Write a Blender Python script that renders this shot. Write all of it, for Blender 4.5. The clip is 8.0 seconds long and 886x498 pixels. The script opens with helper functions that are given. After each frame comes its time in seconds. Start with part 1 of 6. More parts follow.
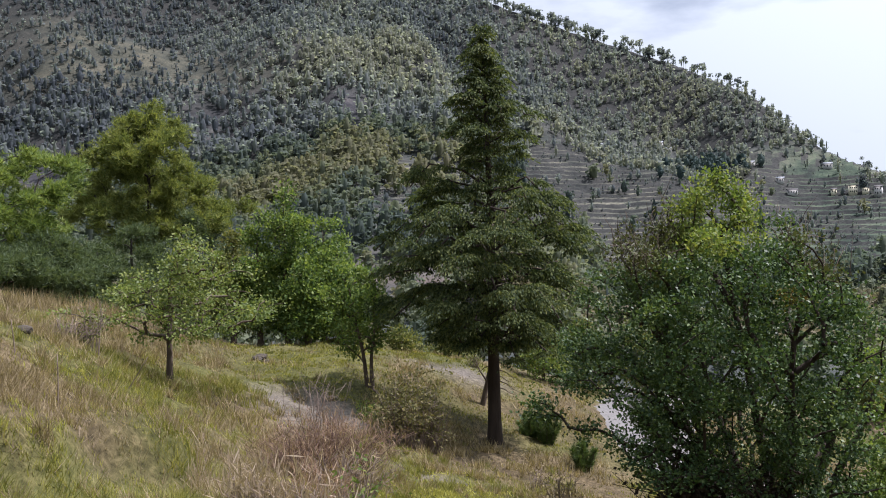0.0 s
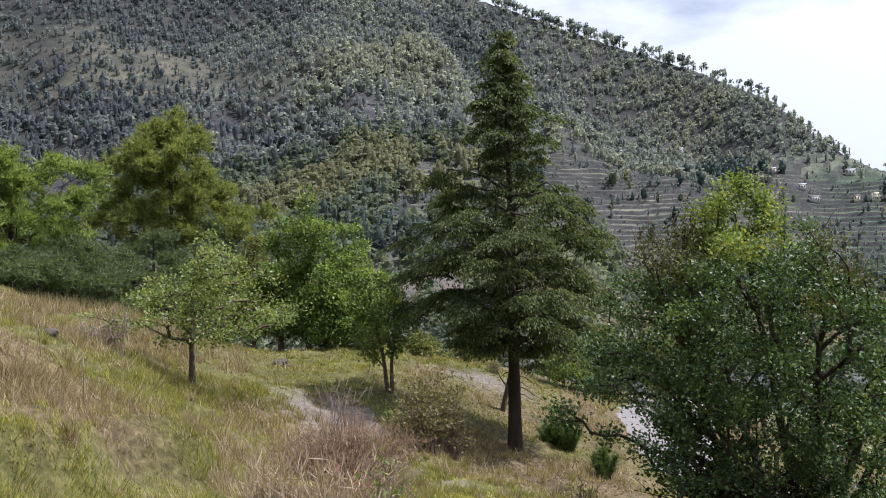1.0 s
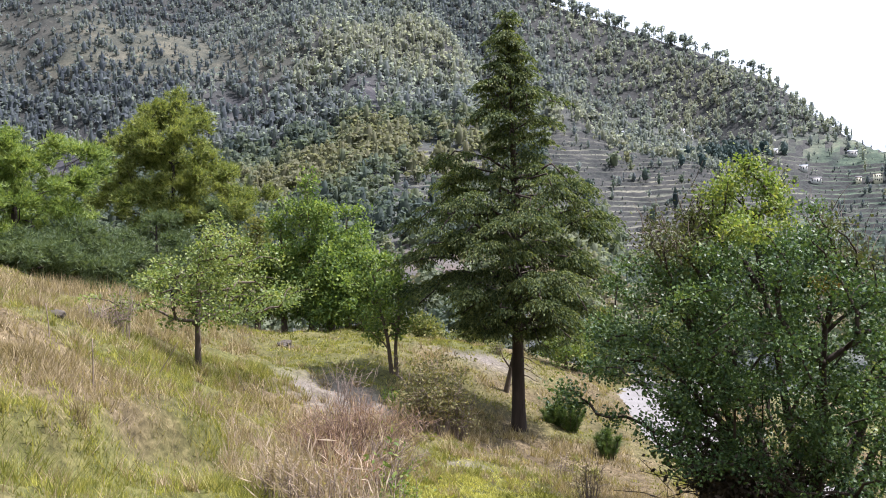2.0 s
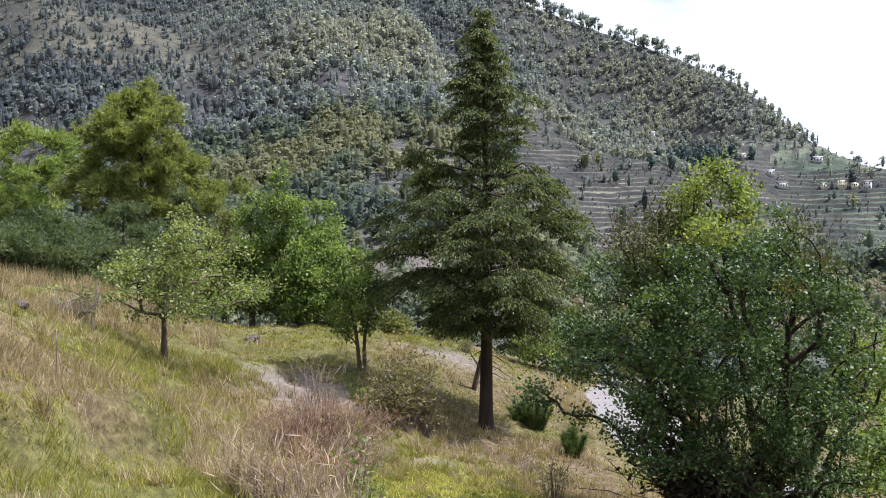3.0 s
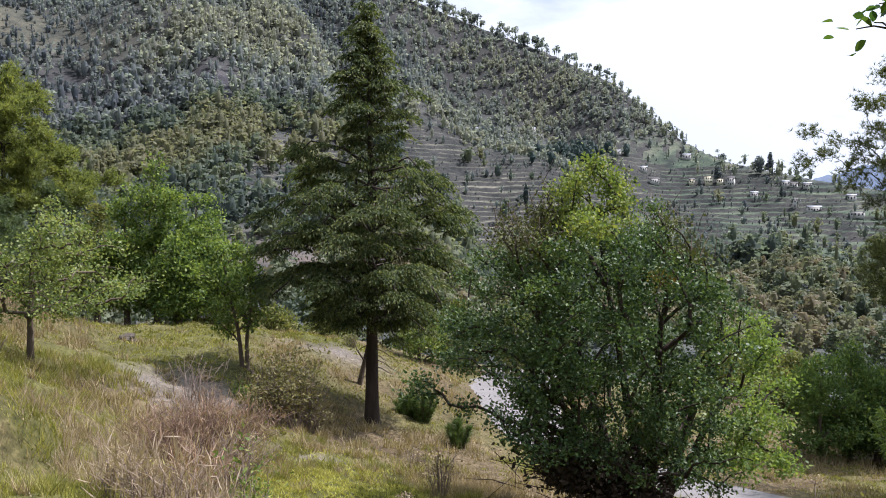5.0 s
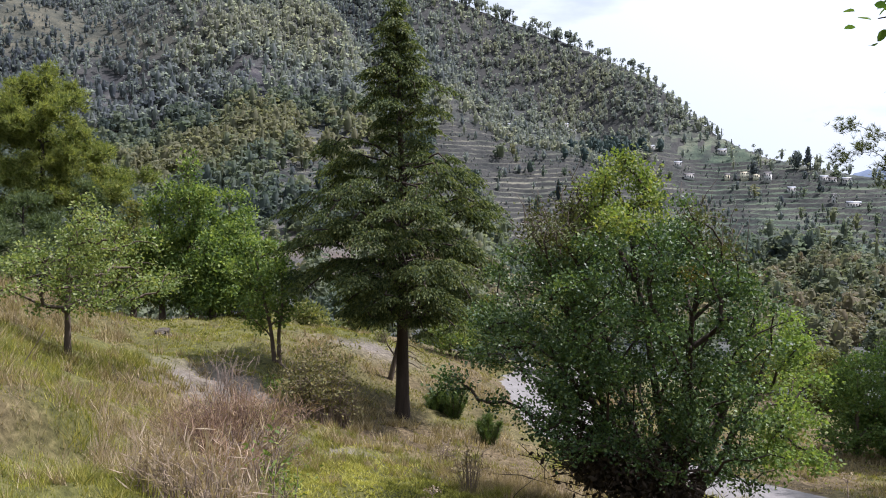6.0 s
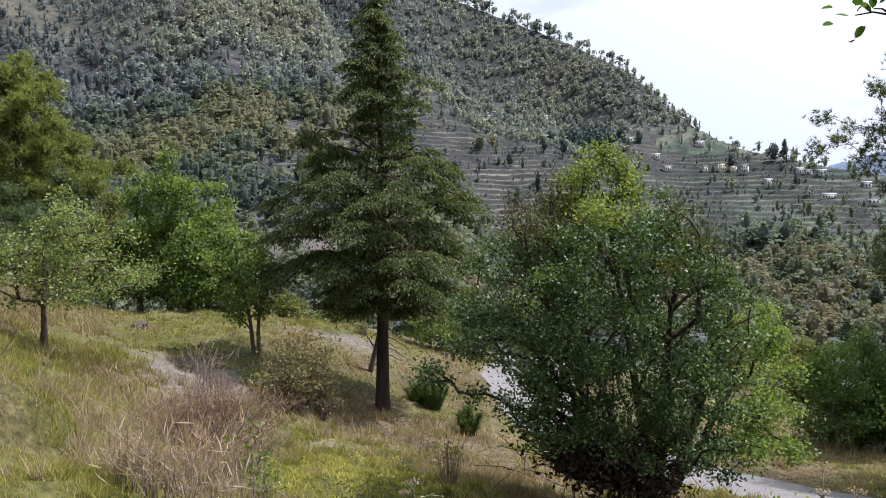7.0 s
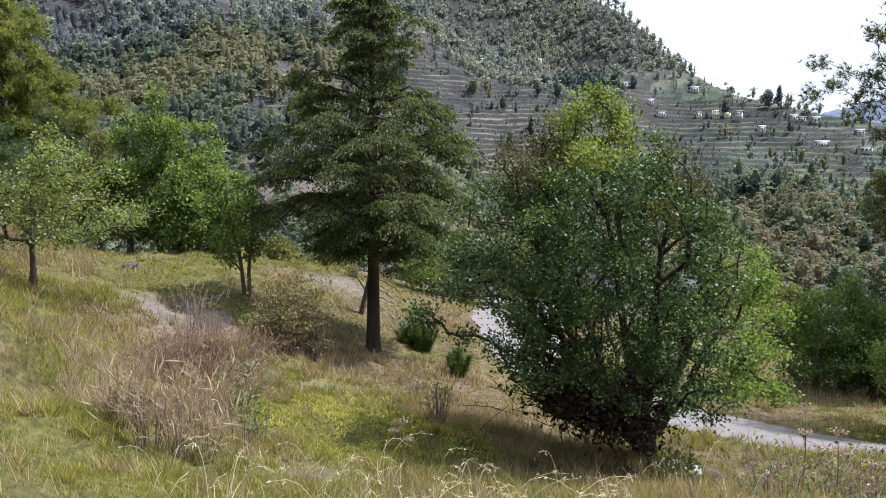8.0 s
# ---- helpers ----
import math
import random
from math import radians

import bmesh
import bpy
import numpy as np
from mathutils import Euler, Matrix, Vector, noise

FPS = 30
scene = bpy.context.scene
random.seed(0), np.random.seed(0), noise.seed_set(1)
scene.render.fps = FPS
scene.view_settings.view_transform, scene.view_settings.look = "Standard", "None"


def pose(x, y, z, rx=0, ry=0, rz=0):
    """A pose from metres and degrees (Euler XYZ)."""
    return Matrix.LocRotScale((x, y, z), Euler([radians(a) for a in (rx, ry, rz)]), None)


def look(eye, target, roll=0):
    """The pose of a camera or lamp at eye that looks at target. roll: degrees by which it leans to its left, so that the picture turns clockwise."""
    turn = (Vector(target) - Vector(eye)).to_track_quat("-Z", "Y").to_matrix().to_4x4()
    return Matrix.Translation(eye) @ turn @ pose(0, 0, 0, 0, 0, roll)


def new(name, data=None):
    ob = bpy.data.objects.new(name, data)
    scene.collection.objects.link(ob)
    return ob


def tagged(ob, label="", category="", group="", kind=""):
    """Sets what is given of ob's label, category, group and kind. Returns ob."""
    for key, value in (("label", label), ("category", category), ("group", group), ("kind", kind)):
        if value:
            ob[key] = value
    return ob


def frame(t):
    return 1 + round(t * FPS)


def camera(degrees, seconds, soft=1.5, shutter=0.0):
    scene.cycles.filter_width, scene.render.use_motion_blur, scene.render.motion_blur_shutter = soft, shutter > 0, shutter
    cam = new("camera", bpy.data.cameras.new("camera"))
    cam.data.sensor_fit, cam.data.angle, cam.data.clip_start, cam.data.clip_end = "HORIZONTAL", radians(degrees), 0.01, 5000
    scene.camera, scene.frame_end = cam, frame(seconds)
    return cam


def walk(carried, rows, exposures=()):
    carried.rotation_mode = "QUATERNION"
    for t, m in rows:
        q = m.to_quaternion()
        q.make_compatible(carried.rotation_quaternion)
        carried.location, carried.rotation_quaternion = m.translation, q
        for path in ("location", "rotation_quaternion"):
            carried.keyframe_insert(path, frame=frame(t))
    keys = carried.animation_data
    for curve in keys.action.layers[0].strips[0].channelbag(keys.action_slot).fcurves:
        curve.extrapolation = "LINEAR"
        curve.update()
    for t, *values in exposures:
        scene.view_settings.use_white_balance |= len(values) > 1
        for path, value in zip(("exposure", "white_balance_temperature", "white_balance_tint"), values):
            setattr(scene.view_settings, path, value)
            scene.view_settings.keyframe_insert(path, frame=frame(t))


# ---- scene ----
# ---------------------------------------------------------------- camera
cam = camera(55.9, 8.0, 1.0)
PATH = (
    (0.0, 0.000, 0.000, 0.000, 0.00, -1.00, 0.70), (0.5, -0.031, -0.072, -0.044, 0.76, -0.96, 0.76),
    (1.0, -0.041, -0.009, -0.032, 1.29, -0.53, 0.63), (1.5, -0.112, -0.009, -0.019, 1.41, -1.38, 0.61),
    (3.0, -0.138, -0.018, -0.021, -0.67, -2.00, -0.55), (3.3, -0.100, -0.030, -0.025, -3.25, -1.72, -0.72),
    (3.5, -0.077, -0.040, -0.029, -5.68, -1.57, -0.82), (3.6, -0.070, -0.043, -0.028, -7.55, -1.56, -0.85),
    (3.7, -0.066, -0.047, -0.027, -9.60, -1.55, -0.88), (3.8, -0.060, -0.050, -0.026, -11.55, -1.55, -0.90),
    (3.9, -0.057, -0.054, -0.025, -13.30, -1.56, -0.92), (4.0, -0.056, -0.057, -0.023, -14.57, -1.57, -0.94),
    (4.2, -0.090, -0.040, -0.022, -15.75, -1.72, -0.94), (4.5, -0.134, -0.015, -0.020, -15.74, -1.94, -0.93),
    (4.7, -0.143, -0.010, -0.021, -13.76, -2.10, -0.80), (4.8, -0.146, -0.007, -0.022, -11.90, -2.18, -0.73),
    (4.9, -0.149, -0.005, -0.022, -10.15, -2.26, -0.66), (5.0, -0.151, -0.003, -0.023, -8.58, -2.33, -0.60),
    (5.2, -0.140, -0.008, -0.025, -6.60, -2.45, -0.57), (6.5, -0.099, -0.036, -0.037, -6.36, -2.79, -0.51),
    (7.0, -0.111, -0.032, -0.024, -7.76, -3.16, -0.50), (7.5, -0.124, -0.036, -0.046, -8.24, -3.44, -0.63),
    (8.0, -0.091, 0.000, -0.066, -8.29, -6.95, -1.01))
EXPOSURE = tuple((t, e + 0.62, 6060, 22) for t, e in ((0.0, 0.05), (0.5, 0.3), (1.0, 0.2), (1.3, 0.45), (1.5, 0.85), (1.7, 0.8), (3.0, 0.5), (3.3, 0.0), (3.5, -0.24), (4.0, 0.1), (4.5, 0.05), (5.0, 0.3), (6.5, 0.2), (7.5, 0.2), (8.0, 0.35)))
walk(cam, [(t, pose(x, y, z, 90 + p, r, w)) for t, x, y, z, w, p, r in PATH], EXPOSURE)

# ---------------------------------------------------------------- sky and sun
SUN_AZ, SUN_EL = radians(80), radians(62)      # to the right of straight ahead, above the horizon
world = bpy.data.worlds.new("sky")
scene.world = world
world.use_nodes = True
wn, wl = world.node_tree.nodes, world.node_tree.links
wn.clear()
sky = wn.new("ShaderNodeTexSky")
sky.sky_type, sky.sun_disc = "NISHITA", False
sky.sun_elevation, sky.sun_rotation = SUN_EL, SUN_AZ
sky.air_density, sky.dust_density = 1.0, 3.0
coord = wn.new("ShaderNodeTexCoord")
squash = wn.new("ShaderNodeMapping")
squash.inputs["Scale"].default_value = (2.2, 2.2, 6.5)
wl.new(coord.outputs["Generated"], squash.inputs["Vector"])
puffs = wn.new("ShaderNodeTexNoise")
puffs.inputs["Scale"].default_value, puffs.inputs["Detail"].default_value, puffs.inputs["Roughness"].default_value = 1.6, 8, 0.55
wl.new(squash.outputs["Vector"], puffs.inputs["Vector"])
ramp = wn.new("ShaderNodeValToRGB")
ramp.color_ramp.elements[0].position, ramp.color_ramp.elements[0].color = 0.18, (0, 0, 0, 1)
ramp.color_ramp.elements[1].position, ramp.color_ramp.elements[1].color = 0.46, (1, 1, 1, 1)
wl.new(puffs.outputs["Fac"], ramp.inputs["Fac"])
cloud = wn.new("ShaderNodeMix")
cloud.data_type = "RGBA"
wl.new(ramp.outputs["Color"], cloud.inputs["Factor"])
wl.new(sky.outputs["Color"], cloud.inputs["A"])
sunward = wn.new("ShaderNodeVectorMath")
sunward.operation = "DOT_PRODUCT"
wl.new(coord.outputs["Generated"], sunward.inputs[0])
sunward.inputs[1].default_value = (math.sin(SUN_AZ) * math.cos(SUN_EL), math.cos(SUN_AZ) * math.cos(SUN_EL), math.sin(SUN_EL))
veil = wn.new("ShaderNodeMapRange")
veil.inputs["From Min"].default_value, veil.inputs["From Max"].default_value = 0.0, 1.0
veil.inputs["To Min"].default_value, veil.inputs["To Max"].default_value = 0.46, 1.75
wl.new(sunward.outputs["Value"], veil.inputs["Value"])
glare = wn.new("ShaderNodeVectorMath")
glare.operation = "SCALE"
glare.inputs[0].default_value = (9.2, 10.3, 10.9)
wl.new(veil.outputs["Result"], glare.inputs["Scale"])
wl.new(glare.outputs["Vector"], cloud.inputs["B"])
back = wn.new("ShaderNodeBackground")
back.inputs["Strength"].default_value = 0.060
wl.new(cloud.outputs["Result"], back.inputs["Color"])
out = wn.new("ShaderNodeOutputWorld")
wl.new(back.outputs["Background"], out.inputs["Surface"])

lamp = bpy.data.lights.new("sun", "SUN")
lamp.energy, lamp.angle, lamp.color = 5.0, radians(0.6), (1.0, 0.965, 0.91)
sun = new("sun", lamp)
sun_way = Vector((math.sin(SUN_AZ) * math.cos(SUN_EL), math.cos(SUN_AZ) * math.cos(SUN_EL), math.sin(SUN_EL)))
sun.matrix_world = look(sun_way * 60, (0, 0, 0))


# ---------------------------------------------------------------- materials
def material(name):
    mat = bpy.data.materials.new(name)
    mat.use_nodes = True
    nodes, links = mat.node_tree.nodes, mat.node_tree.links
    nodes.clear()
    end = nodes.new("ShaderNodeOutputMaterial")
    return mat, nodes, links, end


def noise_of(nodes, links, scale, detail=4, rough=0.55, space="Object"):
    co = nodes.new("ShaderNodeTexCoord")
    n = nodes.new("ShaderNodeTexNoise")
    n.inputs["Scale"].default_value, n.inputs["Detail"].default_value, n.inputs["Roughness"].default_value = scale, detail, rough
    links.new(co.outputs[space], n.inputs["Vector"])
    return n.outputs["Fac"]


def ramp_of(nodes, links, fac, stops):
    r = nodes.new("ShaderNodeValToRGB")
    while len(r.color_ramp.elements) < len(stops):
        r.color_ramp.elements.new(0.5)
    for e, (p, c) in zip(r.color_ramp.elements, stops):
        e.position, e.color = p, (*c, 1)
    links.new(fac, r.inputs["Fac"])
    return r.outputs["Color"]


def mix_of(nodes, links, fac, a, b, how="MIX"):
    m = nodes.new("ShaderNodeMix")
    m.data_type, m.blend_type = "RGBA", how
    for socket, value in (("Factor", fac), ("A", a), ("B", b)):
        if isinstance(value, bpy.types.NodeSocket):
            links.new(value, m.inputs[socket])
        elif socket == "Factor":
            m.inputs[0].default_value = value
        else:
            m.inputs[socket].default_value = (*value, 1)
    return m.outputs["Result"]


def attribute_of(nodes, name):
    a = nodes.new("ShaderNodeAttribute")
    a.attribute_name = name
    return a.outputs["Fac"]


def bump_of(nodes, links, height, strength, distance):
    b = nodes.new("ShaderNodeBump")
    b.inputs["Strength"].default_value, b.inputs["Distance"].default_value = strength, distance
    links.new(height, b.inputs["Height"])
    return b.outputs["Normal"]


def leaf_material(name, stops, translucent=0.4, gloss=0.5, patch=1.2, tone=False, sheen=0.16):
    """Leaves: each leaf takes its own colour from the ramp, shifted in patches of the crown."""
    mat, nodes, links, end = material(name)
    if tone:
        pick = attribute_of(nodes, "tone")
        own = nodes.new("ShaderNodeNewGeometry").outputs["Random Per Island"]
        w1, w2 = 0.9, 0.1
    else:
        pick = nodes.new("ShaderNodeNewGeometry").outputs["Random Per Island"]
        own = noise_of(nodes, links, patch, 3)
        w1, w2 = 0.55, 0.6
    m1, m2 = nodes.new("ShaderNodeMath"), nodes.new("ShaderNodeMath")
    m1.operation, m2.operation = "MULTIPLY", "MULTIPLY_ADD"
    links.new(pick, m1.inputs[0])
    m1.inputs[1].default_value = w1
    links.new(own, m2.inputs[0])
    m2.inputs[1].default_value = w2
    links.new(m1.outputs[0], m2.inputs[2])
    colour = ramp_of(nodes, links, m2.outputs[0], stops)
    top = nodes.new("ShaderNodeBsdfPrincipled")
    links.new(colour, top.inputs["Base Color"])
    top.inputs["Roughness"].default_value = gloss
    top.inputs["Specular IOR Level"].default_value = sheen
    if translucent > 0:
        glow = nodes.new("ShaderNodeBsdfTranslucent")
        links.new(mix_of(nodes, links, 1.0, colour, (1.2, 1.25, 0.88) if tone else (1.35, 1.35, 0.7), "MULTIPLY"), glow.inputs["Color"])
        both = nodes.new("ShaderNodeMixShader")
        both.inputs["Fac"].default_value = translucent
        links.new(top.outputs[0], both.inputs[1])
        links.new(glow.outputs[0], both.inputs[2])
        links.new(both.outputs[0], end.inputs["Surface"])
    else:
        links.new(top.outputs[0], end.inputs["Surface"])
    return mat


def rough_material(name, stops, scale=6.0, bump=0.6, depth=0.03, rough=0.9, stretch=None):
    mat, nodes, links, end = material(name)
    co = nodes.new("ShaderNodeTexCoord")
    mp = nodes.new("ShaderNodeMapping")
    mp.inputs["Scale"].default_value = stretch or (1, 1, 1)
    links.new(co.outputs["Object"], mp.inputs["Vector"])
    fine, wide = nodes.new("ShaderNodeTexNoise"), nodes.new("ShaderNodeTexNoise")
    for n, s, d in ((fine, scale, 8), (wide, scale * 0.17, 3)):
        n.inputs["Scale"].default_value, n.inputs["Detail"].default_value = s, d
        links.new(mp.outputs["Vector"], n.inputs["Vector"])
    both = mix_of(nodes, links, 0.4, fine.outputs["Color"], wide.outputs["Color"])
    colour = ramp_of(nodes, links, both, stops)
    p = nodes.new("ShaderNodeBsdfPrincipled")
    links.new(colour, p.inputs["Base Color"])
    p.inputs["Roughness"].default_value = rough
    p.inputs["Specular IOR Level"].default_value = 0.2
    links.new(bump_of(nodes, links, fine.outputs["Fac"], bump, depth), p.inputs["Normal"])
    links.new(p.outputs[0], end.inputs["Surface"])
    return mat


def ground_material():
    """Dry grass, green turf, gravel and bare earth by attributes of the sheet; stony where it is steep; far slopes
    coloured for haze.
    """
    mat, nodes, links, end = material("ground_turf")
    fine = noise_of(nodes, links, 9.0, 8, 0.7)
    wide = noise_of(nodes, links, 0.55, 5, 0.6)
    far = noise_of(nodes, links, 0.03, 10, 0.78)
    straw = ramp_of(nodes, links, fine, ((0.32, (0.032, 0.025, 0.016)), (0.5, (0.095, 0.074, 0.044)), (0.72, (0.2, 0.16, 0.1))))
    turf = ramp_of(nodes, links, fine, ((0.3, (0.03, 0.033, 0.013)), (0.5, (0.08, 0.084, 0.028)), (0.8, (0.17, 0.16, 0.06))))
    stones = ramp_of(nodes, links, fine, ((0.3, (0.065, 0.057, 0.05)), (0.52, (0.135, 0.122, 0.11)), (0.8, (0.24, 0.22, 0.2))))
    # Far-slope ramps are shifted to blue, putting distance haze into the base colour.
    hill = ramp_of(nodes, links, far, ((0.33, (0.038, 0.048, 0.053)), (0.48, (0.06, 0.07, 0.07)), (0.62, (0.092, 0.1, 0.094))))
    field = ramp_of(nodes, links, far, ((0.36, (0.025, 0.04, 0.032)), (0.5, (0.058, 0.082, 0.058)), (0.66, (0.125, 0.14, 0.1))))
    near = mix_of(nodes, links, attribute_of(nodes, "green"), straw, turf)
    near = mix_of(nodes, links, attribute_of(nodes, "gravel"), near, stones)
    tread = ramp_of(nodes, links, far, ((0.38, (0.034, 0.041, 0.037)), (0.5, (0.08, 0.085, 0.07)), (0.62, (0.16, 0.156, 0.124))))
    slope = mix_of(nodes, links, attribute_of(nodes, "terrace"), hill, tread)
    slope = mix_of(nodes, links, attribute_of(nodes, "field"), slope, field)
    geo = nodes.new("ShaderNodeNewGeometry")
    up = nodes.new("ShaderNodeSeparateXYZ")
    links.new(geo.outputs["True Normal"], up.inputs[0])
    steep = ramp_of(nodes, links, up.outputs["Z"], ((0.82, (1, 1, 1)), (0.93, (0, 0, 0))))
    # Dark stone for steep faces; the shade of terrace risers is put into it.
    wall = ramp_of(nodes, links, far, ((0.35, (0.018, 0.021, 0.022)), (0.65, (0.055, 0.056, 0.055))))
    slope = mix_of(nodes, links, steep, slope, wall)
    slope = mix_of(nodes, links, attribute_of(nodes, "meadow"), slope, ramp_of(nodes, links, far, ((0.38, (0.038, 0.044, 0.039)), (0.5, (0.068, 0.07, 0.056)), (0.62, (0.115, 0.11, 0.084)))))
    slope = mix_of(nodes, links, attribute_of(nodes, "crag"), slope, ramp_of(nodes, links, far, ((0.4, (0.025, 0.026, 0.032)), (0.55, (0.055, 0.055, 0.062)), (0.66, (0.115, 0.108, 0.108)))))
    slope = mix_of(nodes, links, attribute_of(nodes, "burnt"), slope, ramp_of(nodes, links, far, ((0.35, (0.07, 0.045, 0.04)), (0.62, (0.19, 0.115, 0.095)))))
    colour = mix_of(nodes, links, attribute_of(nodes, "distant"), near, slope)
    colour = mix_of(nodes, links, 0.6, colour, ramp_of(nodes, links, wide, ((0.32, (0.4, 0.37, 0.32)), (0.68, (1.25, 1.2, 1.1)))), "MULTIPLY")
    p = nodes.new("ShaderNodeBsdfPrincipled")
    links.new(colour, p.inputs["Base Color"])
    p.inputs["Roughness"].default_value, p.inputs["Specular IOR Level"].default_value = 0.95, 0.1
    links.new(bump_of(nodes, links, fine, 0.7, 0.05), p.inputs["Normal"])
    links.new(p.outputs[0], end.inputs["Surface"])
    return mat


GROUND = ground_material()
GRAVEL = rough_material("gravel", ((0.3, (0.085, 0.08, 0.076)), (0.5, (0.135, 0.128, 0.122)), (0.75, (0.2, 0.19, 0.182))), 14, 0.5, 0.03)
BARK = rough_material("grey_brown_bark", ((0.3, (0.035, 0.026, 0.02)), (0.55, (0.11, 0.085, 0.065)), (0.8, (0.2, 0.17, 0.14))), 9, 1.0, 0.04, 0.95, (1, 1, 0.22))
PINE_BARK = rough_material("plated_red_brown_bark", ((0.36, (0.014, 0.011, 0.010)), (0.54, (0.046, 0.037, 0.033)), (0.78, (0.11, 0.092, 0.084))), 6, 1.0, 0.06, 0.95, (1, 1, 0.35))
JUNIPER_BARK = rough_material("dark_juniper_bark", ((0.3, (0.016, 0.012, 0.010)), (0.55, (0.05, 0.038, 0.03)), (0.8, (0.11, 0.088, 0.07))), 9, 1.0, 0.04, 0.95, (1, 1, 0.22))
TWIG = rough_material("dry_twig", ((0.3, (0.10, 0.075, 0.06)), (0.6, (0.22, 0.172, 0.14)), (0.8, (0.34, 0.28, 0.23))), 14, 0.3, 0.01)
RED_STALK = rough_material("russet_stalk", ((0.3, (0.09, 0.06, 0.046)), (0.6, (0.18, 0.118, 0.088)), (0.8, (0.28, 0.2, 0.155))), 14, 0.3, 0.01)
STONE = rough_material("field_stone", ((0.3, (0.03, 0.025, 0.02)), (0.6, (0.08, 0.068, 0.055)), (0.8, (0.15, 0.13, 0.11))), 8, 0.8, 0.03)
SACK = rough_material("white_plastic_sack", ((0.3, (0.6, 0.6, 0.6)), (0.7, (0.82, 0.82, 0.82))), 7, 0.6, 0.03, 0.5)
PLASTER = rough_material("weathered_white_plaster", ((0.3, (0.34, 0.335, 0.32)), (0.7, (0.55, 0.54, 0.52))), 0.8, 0.1, 0.02)
CREAM = rough_material("cream_plaster", ((0.3, (0.66, 0.6, 0.44)), (0.7, (0.82, 0.77, 0.6))), 0.8, 0.1, 0.02)
TIN = rough_material("grey_tin_roof", ((0.3, (0.16, 0.17, 0.19)), (0.7, (0.32, 0.34, 0.37))), 1.2, 0.1, 0.02, 0.5)
SLATE = rough_material("dark_slate_roof", ((0.3, (0.06, 0.06, 0.065)), (0.7, (0.16, 0.15, 0.15))), 1.2, 0.2, 0.03)
DARK_PANE = rough_material("dark_opening", ((0.3, (0.015, 0.015, 0.018)), (0.7, (0.04, 0.04, 0.045))), 2, 0.0, 0.01, 0.3)

JUNIPER = leaf_material("juniper_spray", ((0.2, (0.022, 0.037, 0.019)), (0.5, (0.05, 0.073, 0.029)), (0.8, (0.115, 0.135, 0.047)), (1.0, (0.185, 0.19, 0.068))), 0.36, 0.7, 1.6)
PEAR = leaf_material("dark_glossy_leaf", ((0.15, (0.014, 0.033, 0.015)), (0.5, (0.04, 0.078, 0.027)), (0.85, (0.105, 0.152, 0.046)), (1.0, (0.17, 0.2, 0.058))), 0.28, 0.48, 0.7, sheen=0.26)
YELLOW_LEAF = leaf_material("yellow_green_leaf", ((0.2, (0.06, 0.1, 0.026)), (0.6, (0.125, 0.175, 0.042)), (0.9, (0.23, 0.245, 0.065))), 0.4, 0.5)
ORANGE_LEAF = leaf_material("turned_orange_leaf", ((0.2, (0.12, 0.125, 0.035)), (0.6, (0.17, 0.145, 0.042)), (0.9, (0.2, 0.11, 0.04))), 0.4, 0.5)
FRUIT_LEAF = leaf_material("pale_green_leaf", ((0.15, (0.05, 0.082, 0.026)), (0.5, (0.125, 0.172, 0.05)), (0.9, (0.24, 0.265, 0.095))), 0.4, 0.4)
BROAD = leaf_material("fresh_green_leaf", ((0.15, (0.026, 0.052, 0.018)), (0.5, (0.082, 0.135, 0.038)), (0.9, (0.215, 0.27, 0.07))), 0.42, 0.5)
OLIVE = leaf_material("olive_leaf", ((0.15, (0.05, 0.065, 0.024)), (0.5, (0.105, 0.125, 0.042)), (0.9, (0.19, 0.18, 0.065))), 0.4, 0.6)
DEEP = leaf_material("deep_green_leaf", ((0.15, (0.03, 0.064, 0.024)), (0.5, (0.09, 0.152, 0.048)), (0.9, (0.18, 0.245, 0.07))), 0.45, 0.5)
NEEDLE = leaf_material("pine_needle", ((0.15, (0.045, 0.068, 0.022)), (0.5, (0.125, 0.158, 0.046)), (0.9, (0.27, 0.285, 0.088))), 0.4, 0.6, 0.5)
NEEDLE_BRIGHT = leaf_material("bright_pine_needle", ((0.15, (0.05, 0.085, 0.026)), (0.5, (0.13, 0.19, 0.05)), (0.9, (0.26, 0.305, 0.09))), 0.4, 0.5, 0.5)
SAPLING_NEEDLE = leaf_material("sapling_needle", ((0.15, (0.025, 0.045, 0.016)), (0.5, (0.06, 0.098, 0.03)), (0.9, (0.125, 0.16, 0.05))), 0.3, 0.5, 0.5)
NEEDLE_BLUE = leaf_material("grey_green_needle", ((0.15, (0.034, 0.056, 0.03)), (0.5, (0.072, 0.104, 0.05)), (0.9, (0.135, 0.168, 0.078))), 0.34, 0.5, 0.5)
STRAW = leaf_material("dry_straw_blade", ((0.1, (0.07, 0.054, 0.03)), (0.5, (0.2, 0.158, 0.09)), (0.9, (0.4, 0.325, 0.2))), 0.3, 0.6, 1.6)
GRASS = leaf_material("green_grass_blade", ((0.1, (0.06, 0.074, 0.02)), (0.5, (0.16, 0.168, 0.046)), (0.9, (0.32, 0.285, 0.095))), 0.4, 0.5, 1.3)
PALE_PLUME = leaf_material("pale_plume", ((0.1, (0.13, 0.098, 0.07)), (0.5, (0.26, 0.2, 0.145)), (0.9, (0.43, 0.355, 0.265))), 0.3, 0.7, 0.8)
